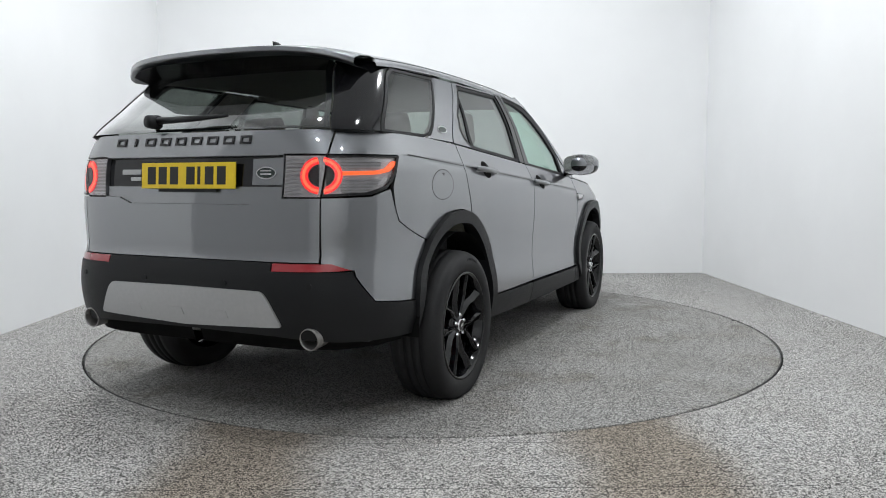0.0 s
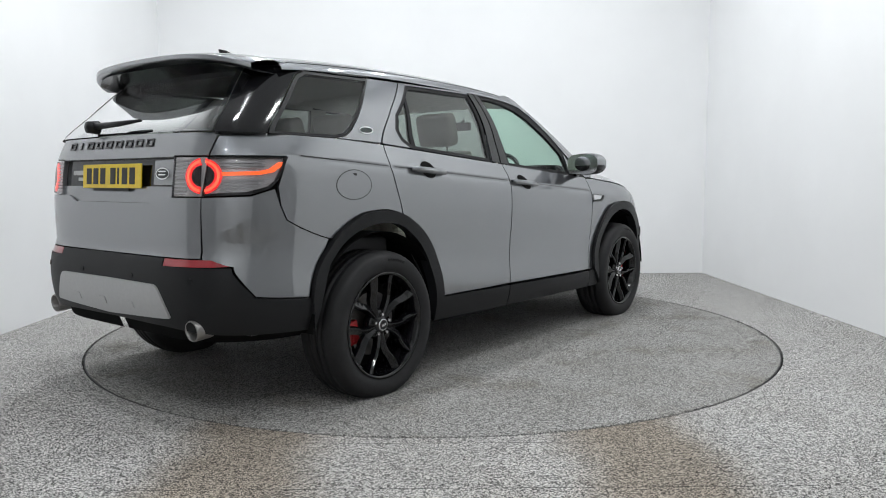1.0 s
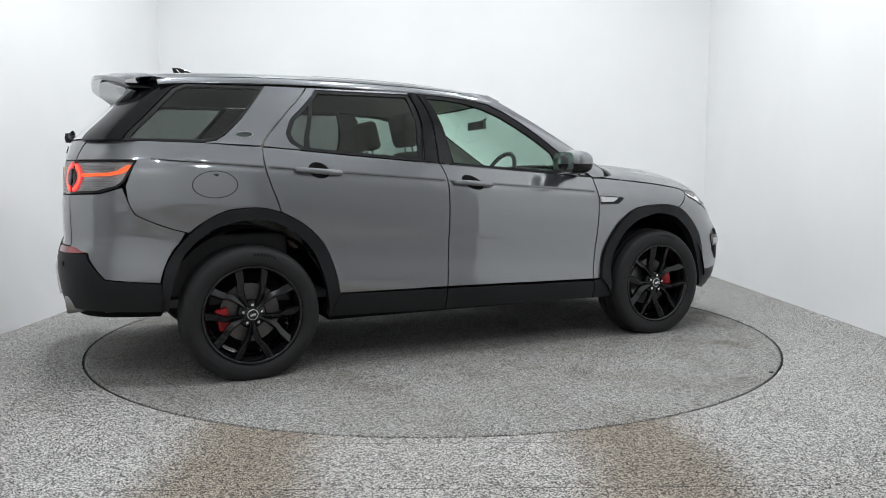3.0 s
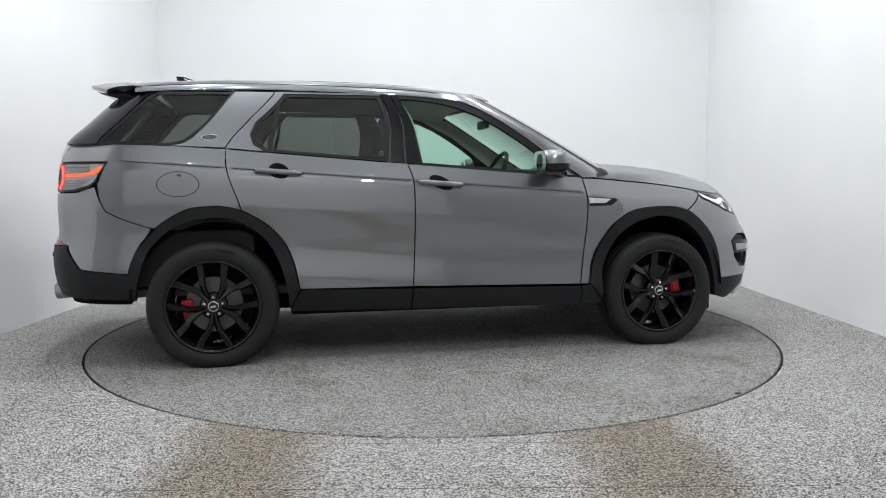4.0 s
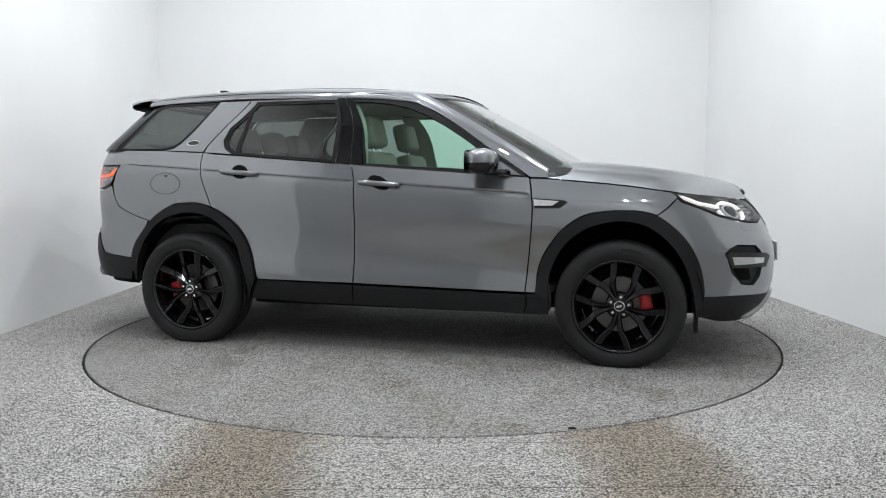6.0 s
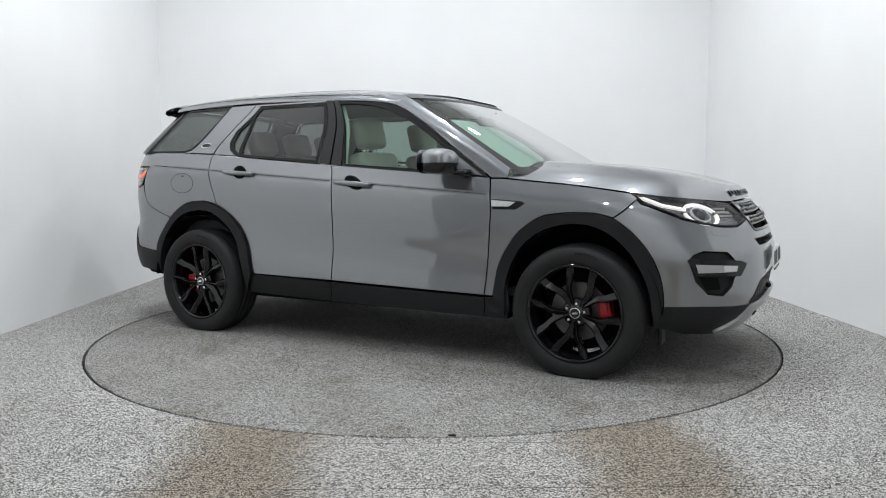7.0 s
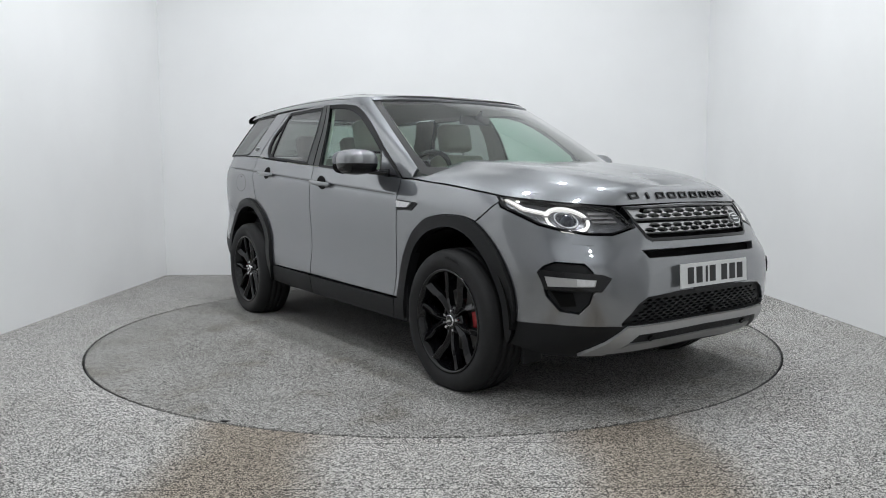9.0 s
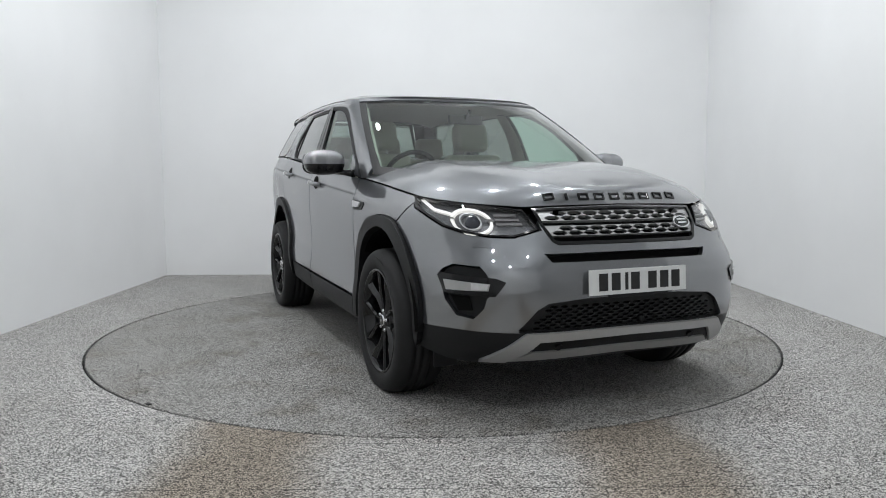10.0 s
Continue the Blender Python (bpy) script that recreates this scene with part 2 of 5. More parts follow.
def build_room():
    wall("wall_west", WALL_L - 0.12, WALL_L, WALL_END, WALL_B + 0.12, WALL_PAINT, "plain white painted booth side wall")
    wall("wall_east", WALL_R, WALL_R + 0.12, WALL_END, WALL_B + 0.12, WALL_PAINT, "plain white painted booth side wall")
    wall("wall_southwest", WALL_L - 0.12, WALL_L, WALL_F - 0.12, WALL_END, REAR_PAINT, "plain grey wall beyond the white booth")
    wall("wall_southeast", WALL_R, WALL_R + 0.12, WALL_F - 0.12, WALL_END, REAR_PAINT, "plain grey wall beyond the white booth")
    wall("wall_north", WALL_L, WALL_R, WALL_B, WALL_B + 0.12, WALL_PAINT, "plain white painted booth end wall")
    wall("wall_south", WALL_L, WALL_R, WALL_F - 0.12, WALL_F, WALL_PAINT, "plain white wall behind the white booth")
    bm = bmesh.new()
    box(bm, WALL_L - 0.12, WALL_R + 0.12, WALL_F - 0.12, WALL_B + 0.12, CEILING, CEILING + 0.12)
    tagged(part("ceiling", bm, WALL_PAINT, None), "white painted booth ceiling", "ceiling", kind="structure")
    # carpeted floor with a round opening for the turntable
    bm = bmesh.new()
    n = 160
    inner = [bm.verts.new((RADIUS * math.cos(2 * math.pi * k / n), RADIUS * math.sin(2 * math.pi * k / n), 0)) for k in range(n)]
    low = [bm.verts.new((v.co.x, v.co.y, -0.06)) for v in inner]
    outer = []
    for k in range(n):
        c, s = math.cos(2 * math.pi * k / n), math.sin(2 * math.pi * k / n)
        d = min((WALL_R + 0.12) / c if c > 1e-6 else 1e9, (WALL_L - 0.12) / c if c < -1e-6 else 1e9, (WALL_B + 0.12) / s if s > 1e-6 else 1e9, -2.95 / s if s < -1e-6 else 1e9)
        outer.append(bm.verts.new((d * c, d * s, 0)))
    for k in range(n):
        j = (k + 1) % n
        bm.faces.new((inner[k], outer[k], outer[j], inner[j]))
        bm.faces.new((inner[k], inner[j], low[j], low[k]))
    x0, x1 = WALL_L - 0.12, WALL_R + 0.12
    q = [bm.verts.new(c) for c in ((x0, -2.95, 0), (x1, -2.95, 0), (x1, WALL_B + 0.12, 0), (x0, WALL_B + 0.12, 0))]
    for corner in q:  # close the corners left by the radial sheet
        best = sorted(outer, key=lambda v: (v.co - corner.co).length)[:2]
        if bm.edges.get(best):
            bm.faces.new((best[0], corner, best[1]))
    floor = tagged(part("floor", bm, CARPET, None), "speckled grey carpet floor with a brown trodden strip", "floor", kind="structure")
    bm = bmesh.new()
    vs = [bm.verts.new(c) for c in ((x0, WALL_F - 0.12, -0.002), (x1, WALL_F - 0.12, -0.002), (x1, -2.954, -0.002), (x0, -2.954, -0.002))]
    bm.faces.new(vs)
    tagged(part("floor_south", bm, CARPET, None), "speckled grey carpet floor with a brown trodden strip", "floor", kind="structure")
    for y, x0s, x1s in ((-2.80, -1.25, 1.35), (-2.355, -0.62, 0.70)):
        bm = bmesh.new()
        box(bm, x0s, x1s, y - 0.0008, y + 0.0008, -0.002, 0.0006)
        part("carpet_seam", bm, GAP_BLACK, floor, "dark carpet joint")
    bm = bmesh.new()
    box(bm, -2.5, 2.5, -2.5, 2.5, -0.16, -0.05)
    tagged(part("floor_pit", bm, GAP_BLACK, None), "dark pit below the turntable", "pit", kind="structure")
    # ceiling lamps, the added fill lamps among them
    first = None
    r = 0.09
    for x, y in LAMPS:
        if first:
            copy_thing(first, pose(x, y, CEILING))
            continue
        first = tagged(new("ceiling_and_fill_light"), "round white lit LED ceiling or added fill light", "light", "ceiling lights")
        first.location = (x, y, CEILING)
        bm = bmesh.new()
        lathe(bm, [(0.0, -0.05), (r, -0.05)], 40, "z")
        part("diffuser", bm, LED, first)
        bm = bmesh.new()
        lathe(bm, [(r, -0.053), (r + 0.02, -0.053), (r + 0.025, -0.045), (r + 0.025, 0.0)], 40, "z")
        part("frame", bm, SILVER, first)


def build_turntable():
    t = tagged(new("turntable"), "round carpeted car turntable with a dark edge gap", "turntable")
    bm = bmesh.new()
    lathe(bm, [(0.0, 0.0), (RADIUS - 0.020, 0.0), (RADIUS - 0.016, -0.003), (RADIUS - 0.016, -0.05)], 160, "z")
    part("disc", bm, TABLE_CARPET, t)
    bm = bmesh.new()
    lathe(bm, [(RADIUS - 0.0158, -0.045), (RADIUS - 0.0158, -0.004), (RADIUS - 0.009, -0.004), (RADIUS - 0.009, -0.045)], 160, "z")
    part("edge_trim", bm, SEAL, t, "dark rubber edge trim")
    bm = bmesh.new()
    a = radians(-61.5)
    box(bm, -0.010, 0.010, -0.016, 0.016, 0.0, 0.005, 0.0015, Matrix.Translation((math.cos(a) * (RADIUS - 0.03), math.sin(a) * (RADIUS - 0.03), 0)) @ Matrix.Rotation(a, 4, "Z"))
    part("locking_tab", bm, SEAL, t, "small black locking tab at the rim")
    return t


build_room()
turntable = build_turntable()


# ---------------------------------------------------------------- body surfaces
# Car space: x ahead, y to its left, z up; the origin lies on the ground midway between the axles.
from mathutils.geometry import delaunay_2d_cdt


def curve(*pts):
    """A smooth curve through (a, b) pairs."""
    xs, ys = [p[0] for p in pts], [p[1] for p in pts]
    n = len(xs)
    d = [(ys[i + 1] - ys[i]) / (xs[i + 1] - xs[i]) for i in range(n - 1)]
    m = [d[0]] + [0.0 if d[i - 1] * d[i] <= 0 else 2 * d[i - 1] * d[i] / (d[i - 1] + d[i]) for i in range(1, n - 1)] + [d[-1]]

    def f(x):
        if x <= xs[0]:
            return ys[0] + m[0] * (x - xs[0])
        if x >= xs[-1]:
            return ys[-1] + m[-1] * (x - xs[-1])
        i = 0
        while x > xs[i + 1]:
            i += 1
        h = xs[i + 1] - xs[i]
        t = (x - xs[i]) / h
        return (2 * t ** 3 - 3 * t * t + 1) * ys[i] + (t ** 3 - 2 * t * t + t) * h * m[i] + (3 * t * t - 2 * t ** 3) * ys[i + 1] + (t ** 3 - t * t) * h * m[i + 1]

    return f


class Surface:
    """A shell of plan outlines: u 0 rear centre, 1..2 the side, 3 front centre; past 0 and 3 it goes on round the other side."""

    def __init__(self, rear, front, width, rc, fc, rp, fp, rq, fq):
        self.rear, self.front, self.width = rear, front, width
        self.rc, self.fc, self.rp, self.fp, self.rq, self.fq = rc, fc, rp, fp, rq, fq

    def at(self, u, z):
        flip = 1.0
        if u < 0:
            u, flip = -u, -1.0
        if u > 3:
            u, flip = 6 - u, -1.0
        a, b = self.rear(z) + self.rc, self.front(z) - self.fc
        if u < 1:
            s = math.sin(u * math.pi / 2)
            return Vector((a - self.rc * max(0.0, 1 - s ** self.rq(z)) ** (1 / self.rp), -flip * s * self.width(a, z), z))
        if u > 2:
            s = math.sin((3 - u) * math.pi / 2)
            return Vector((b + self.fc * max(0.0, 1 - s ** self.fq(z)) ** (1 / self.fp), -flip * s * self.width(b, z), z))
        x = a + (u - 1) * (b - a)
        return Vector((x, -flip * self.width(x, z), z))

    def normal(self, u, z):
        e = 0.004
        n = (self.at(u + e, z) - self.at(u - e, z)).cross(self.at(u, z + e) - self.at(u, z - e))
        return n.normalized()

    def find(self, p):
        """(x, z) on the side, ('r', y, z) on the tail or ('f', y, z) on the nose, to (s, z)."""
        if len(p) == 2:
            x, z = p
            lo, hi = 0.0, 3.0
            for _ in range(40):
                mid = (lo + hi) / 2
                lo, hi = (mid, hi) if self.at(mid, z).x < x else (lo, mid)
            return (self.s(lo), z)
        end, y, z = p
        lo, hi = (0.0, 1.0)
        for _ in range(40):
            mid = (lo + hi) / 2
            yy = -self.at(mid if end == "r" else 3 - mid, z).y
            lo, hi = (mid, hi) if yy < abs(y) else (lo, mid)
        u = lo if end == "r" else 3 - lo
        if y > 0:
            u = -u if end == "r" else 6 - u
        return (self.s(u), z)

    @staticmethod
    def s(u):
        f = 1.0
        if u < 0:
            return -Surface.s(-u)
        if u > 3:
            return 2 * Surface.s(3) - Surface.s(6 - u)
        return 1.2 * u if u < 1 else 1.2 + 2.1 * (u - 1) if u < 2 else 3.3 + 1.2 * (u - 2)

    @staticmethod
    def u(s):
        if s < 0:
            return -Surface.u(-s)
        if s > 4.5:
            return 6 - Surface.u(9.0 - s)
        return s / 1.2 if s < 1.2 else 1 + (s - 1.2) / 2.1 if s < 3.3 else 2 + (s - 3.3) / 1.2


half_width = curve((0.20, 0.850), (0.30, 0.880), (0.40, 0.899), (0.46, 0.901), (0.53, 0.895), (0.60, 0.889), (0.68, 0.890), (0.78, 0.897), (0.90, 0.903), (1.00, 0.902), (1.045, 0.897), (1.062, 0.890), (1.10, 0.874), (1.16, 0.848), (1.24, 0.815), (1.32, 0.79))


CREASE = 1.064


def lower_width(x, z):
    zz = z + 0.07 * (x + 0.2)
    groove = 0.0055 * min(1.0, (CREASE - zz) / 0.0035) * math.exp((zz - CREASE) / 0.035) if -1.9 < x < 0.86 and zz < CREASE else 0.0
    return half_width(zz) - groove - 0.012 * (x / 1.4) ** 2 - (0.012 * max(0.0, (-x - 0.6)) if x < -0.6 else 0.0)


roof_half = curve((1.02, 0.885), (1.16, 0.848), (1.25, 0.820), (1.40, 0.770), (1.52, 0.722), (1.60, 0.685), (1.66, 0.635), (1.74, 0.55))


def upper_width(x, z):
    zz = z + 0.07 * (x + 0.2) * min(1.0, max(0.0, (1.6 - z) / 0.44))
    return roof_half(zz) - 0.022 * max(0.0, (-x - 0.3)) ** 1.5 - 0.01 * max(0.0, x) ** 2


LOWER = Surface(
    curve((0.22, -2.16), (0.35, -2.26), (0.50, -2.305), (0.62, -2.315), (0.71, -2.305), (0.76, -2.285), (0.90, -2.285), (1.05, -2.275), (1.17, -2.260), (1.28, -2.225), (1.36, -2.16)),
    curve((0.20, 2.06), (0.27, 2.17), (0.36, 2.245), (0.50, 2.277), (0.62, 2.280), (0.72, 2.265), (0.82, 2.23), (0.90, 2.18), (0.96, 2.12), (1.06, 1.98)),
    lower_width, 0.60, 0.80, 2.5, 2.4, lambda z: 6.0, curve((0.2, 3.8), (0.5, 4.3), (0.66, 4.0), (0.79, 2.9), (1.0, 2.8)))
UPPER = Surface(
    curve((1.10, -2.30), (1.28, -2.225), (1.40, -2.105), (1.50, -2.005), (1.60, -1.90), (1.70, -1.80)),
    curve((1.00, 1.42), (1.08, 1.29), (1.20, 1.085), (1.35, 0.825), (1.50, 0.555), (1.60, 0.36), (1.70, 0.12)),
    upper_width, 0.35, 0.34, 2.5, 2.2, lambda z: 6.0, lambda z: 3.0)


def inside(p, poly):
    c = False
    for (x0, y0), (x1, y1) in zip(poly, poly[1:] + poly[:1]):
        if (y0 > p[1]) != (y1 > p[1]) and p[0] < (x1 - x0) * (p[1] - y0) / (y1 - y0) + x0:
            c = not c
    return c


def area(poly):
    return sum(a[0] * b[1] - b[0] * a[1] for a, b in zip(poly, poly[1:] + poly[:1])) / 2


def shrink(poly, g):
    if area(poly) < 0:
        poly = poly[::-1]
    out = []
    n = len(poly)
    for i in range(n):
        a, b, c = (Vector(poly[(i + k) % n]) for k in (-1, 0, 1))
        d0, d1 = (b - a).normalized(), (c - b).normalized()
        n0, n1 = Vector((-d0.y, d0.x)), Vector((-d1.y, d1.x))
        m = n0 + n1
        m = m.normalized() * g / max(0.35, m.normalized().dot(n0)) if m.length > 1e-4 else n0 * g
        out.append(tuple(b + m))
    return out


def dense(poly, step):
    out = []
    for a, b in zip(poly, poly[1:] + poly[:1]):
        k = max(1, int(math.ceil(math.hypot(b[0] - a[0], b[1] - a[1]) / step)))
        out += [(a[0] + (b[0] - a[0]) * i / k, a[1] + (b[1] - a[1]) * i / k) for i in range(k)]
    return out


def rounded(poly, r, k=4):
    """Rounds a flat polygon's corners."""
    out = []
    n = len(poly)
    for i in range(n):
        a, b, c = (Vector(poly[(i + j) % n]) for j in (-1, 0, 1))
        ra = min(r, (a - b).length * 0.45)
        rc = min(r, (c - b).length * 0.45)
        p, q = b + (a - b).normalized() * ra, b + (c - b).normalized() * rc
        for j in range(k + 1):
            t = j / k
            out.append(tuple((1 - t) ** 2 * p + 2 * t * (1 - t) * b + t * t * q))
    return out


def flowing(pts, k=4):
    """A smooth line through points."""
    out = []
    n = len(pts)
    for i in range(n - 1):
        a, b, c, d = (pts[max(0, min(n - 1, i + j))] for j in (-1, 0, 1, 2))
        for j in range(k):
            t = j / k
            out.append(tuple(0.5 * (2 * b[q] + (c[q] - a[q]) * t + (2 * a[q] - 5 * b[q] + 4 * c[q] - d[q]) * t * t + (3 * b[q] - a[q] - 3 * c[q] + d[q]) * t ** 3) for q in (0, 1)))
    return out + [tuple(pts[-1])]


def arc_round(cx, cz, rx, rz, a0, a1, k=16):
    return [(cx + rx * math.cos(radians(a0 + (a1 - a0) * i / k)), cz + rz * math.sin(radians(a0 + (a1 - a0) * i / k))) for i in range(k + 1)]


def panel(bm, surf, poly, holes=(), gap=0.0025, off=0.0, depth=0.02, step=0.035, flat=False, corner=0.0, raise_fn=None, crease=False):
    """A sheet on a surface with turned-in edges. poly and holes are in find()'s terms, or flat (s, z) pairs."""
    conv = (lambda ps: list(ps)) if flat else (lambda ps: [surf.find(p) for p in ps])
    ring = conv(poly)
    if area(ring) < 0:
        ring = ring[::-1]
    if corner:
        ring = rounded(ring, corner)
    ring = dense(shrink(ring, gap), step)
    hol = []
    for h in holes:
        h = conv(h)
        if area(h) < 0:
            h = h[::-1]
        hol.append(dense(shrink(h, -gap), step))
    pts, edges = [], []
    for loop in [ring] + hol:
        b = len(pts)
        pts += loop
        edges += [(b + i, b + (i + 1) % len(loop)) for i in range(len(loop))]
    nb = len(pts)
    x0, x1 = min(p[0] for p in ring), max(p[0] for p in ring)
    y0, y1 = min(p[1] for p in ring), max(p[1] for p in ring)
    cell = {}
    for p in pts:
        cell.setdefault((int(p[0] // step), int(p[1] // step)), []).append(p)
    for i in range(int((x1 - x0) / step) + 1):
        for j in range(int((y1 - y0) / step) + 1):
            q = (x0 + (i + 0.5) * step, y0 + (j + 0.5) * step)
            ci, cj = int(q[0] // step), int(q[1] // step)
            if any(math.hypot(q[0] - p[0], q[1] - p[1]) < 0.5 * step for a in (-1, 0, 1) for c in (-1, 0, 1) for p in cell.get((ci + a, cj + c), ())):
                continue
            if inside(q, ring) and not any(inside(q, h) for h in hol):
                pts.append(q)
    if crease:
        rows = []
        for i in range(int((x1 - x0) / 0.025) + 1):
            s = x0 + 0.004 + i * 0.025
            col = []
            for dz in (-0.020, -0.0035, 0.0, 0.010):
                z = CREASE + dz
                for _ in range(3):
                    z = CREASE + dz - 0.07 * (surf.at(Surface.u(s), z).x + 0.2)
                ok = inside((s, z), ring) and min(math.hypot(s - p[0], z - p[1]) for p in ring) > 0.005
                col.append((s, z) if ok else None)
            rows.append(col)
        mids = [c[2] for c in rows if c[2]]
        pts = pts[:nb] + [p for p in pts[nb:] if min(math.hypot(p[0] - q[0], p[1] - q[1]) for q in mids) > 0.03]
        last = {}
        for col in rows:
            for k, p in enumerate(col):
                if p is None:
                    last.pop(k, None)
                    continue
                pts.append(p)
                if k in last:
                    edges.append((last[k], len(pts) - 1))
                last[k] = len(pts) - 1
    vo, eo, fo = delaunay_2d_cdt([Vector(p) for p in pts], edges, [], 0, 1e-6)[:3]
    place = {}

    def vert(i, depth_in=0.0):
        s, z = vo[i]
        u = Surface.u(s)
        o = off + (raise_fn(s, z) if raise_fn else 0.0) - depth_in
        return surf.at(u, z) + surf.normal(u, z) * o

    faces = []
    for f in fo:
        if abs(area([tuple(vo[i]) for i in f])) < 3e-6:
            continue
        c = (sum(vo[i].x for i in f) / len(f), sum(vo[i].y for i in f) / len(f))
        if inside(c, ring) and not any(inside(c, h) for h in hol):
            faces.append(list(f) if area([tuple(vo[i]) for i in f]) > 0 else list(f)[::-1])
    vs = {}
    count = {}
    for f in faces:
        for i in f:
            if i not in vs:
                vs[i] = bm.verts.new(vert(i))
        try:
            bm.faces.new([vs[i] for i in f])
        except ValueError:
            continue
        for a, b in zip(f, f[1:] + f[:1]):
            count[(a, b)] = 1
    if depth:
        top, low = {}, {}
        for a, b in list(count):
            if (b, a) in count:
                continue
            for i in (a, b):
                if i not in top:
                    top[i], low[i] = bm.verts.new(vs[i].co), bm.verts.new(vert(i, depth))
            bm.faces.new((top[b], top[a], low[a], low[b]))
    return bm


def sheet(name, surf, poly, material, parent, label="", both=False, side=1, **kw):
    bm = bmesh.new()
    panel(bm, surf, poly, **kw)
    if side < 0:
        for v in bm.verts:
            v.co.y = -v.co.y
        bmesh.ops.reverse_faces(bm, faces=bm.faces[:])
    if both:
        mirrored(bm)
    return part(name, bm, material, parent, label, True)


def mirror_pts(half):
    """A polygon of one side's points joined to its mirror image, from the outline's first centre point to its last."""
    return list(half) + [(p[0], -p[1], p[2]) for p in reversed(half) if abs(p[1]) > 1e-6]


# ---------------------------------------------------------------- the car
car = tagged(new("car"), "dark grey metallic five-door SUV with black alloy wheels", "car")
AXLE_R, AXLE_F, HUB_Z, HUB_Y = -1.384, 1.384, 0.351, 0.918

ARCH_R_OUT = [(-1.835, 0.545), (-1.80, 0.658), (-1.69, 0.795), (-1.60, 0.862), (-1.53, 0.898), (-1.477, 0.914), (-1.40, 0.921), (-1.323, 0.921), (-1.221, 0.897), (-1.13, 0.852), (-1.052, 0.795), (-0.99, 0.725), (-0.953, 0.658), (-0.922, 0.570), (-0.906, 0.486), (-0.895, 0.434)]
ARCH_R_IN = [(-0.958, 0.300), (-0.972, 0.452), (-1.023, 0.624), (-1.065, 0.700), (-1.122, 0.761), (-1.185, 0.808), (-1.257, 0.843), (-1.34, 0.855), (-1.428, 0.853), (-1.50, 0.838), (-1.567, 0.812), (-1.635, 0.768), (-1.692, 0.710), (-1.735, 0.640), (-1.768, 0.555), (-1.790, 0.470), (-1.806, 0.385)]
ARCH_F_OUT = [(0.901, 0.415), (0.923, 0.556), (0.955, 0.640), (0.998, 0.708), (1.05, 0.775), (1.113, 0.826), (1.16, 0.855), (1.212, 0.876), (1.26, 0.883), (1.312, 0.890), (1.40, 0.893), (1.478, 0.891), (1.53, 0.882), (1.578, 0.866), (1.65, 0.818), (1.714, 0.758), (1.765, 0.693), (1.801, 0.624), (1.828, 0.54), (1.840, 0.454), (1.838, 0.413)]
ARCH_F_IN = [(1.792, 0.300), (1.774, 0.437), (1.752, 0.525), (1.718, 0.607), (1.672, 0.682), (1.615, 0.742), (1.535, 0.798), (1.446, 0.826), (1.36, 0.831), (1.280, 0.816), (1.21, 0.795), (1.147, 0.759), (1.092, 0.714), (1.049, 0.658), (1.010, 0.580), (0.984, 0.488), (0.982, 0.40), (0.982, 0.300)]
SEAM_R = [(-1.216, 0.898), (-1.232, 0.950), (-1.262, 1.030), (-1.287, 1.110), (-1.297, 1.180), (-1.296, 1.245)]
SEAM_M = [(-0.250, 1.163), (-0.222, 1.080), (-0.214, 0.960), (-0.213, 0.790), (-0.218, 0.600), (-0.227, 0.430)]
SEAM_F = [(0.845, 0.411), (0.860, 0.560), (0.872, 0.690), (0.882, 0.820), (0.884, 0.926), (0.872, 1.020), (0.860, 1.080)]
ARCH_R_OUT, ARCH_R_IN, ARCH_F_OUT, ARCH_F_IN = flowing(ARCH_R_OUT, 3), flowing(ARCH_R_IN, 3), flowing(ARCH_F_OUT, 3), flowing(ARCH_F_IN, 3)
SEAM_R, SEAM_M, SEAM_F = flowing(SEAM_R), flowing(SEAM_M), flowing(SEAM_F)
FENDER_TOP = [(0.960, 1.078), (1.078, 1.067), (1.236, 1.053), (1.407, 1.035), (1.560, 1.014), (1.640, 1.002)]


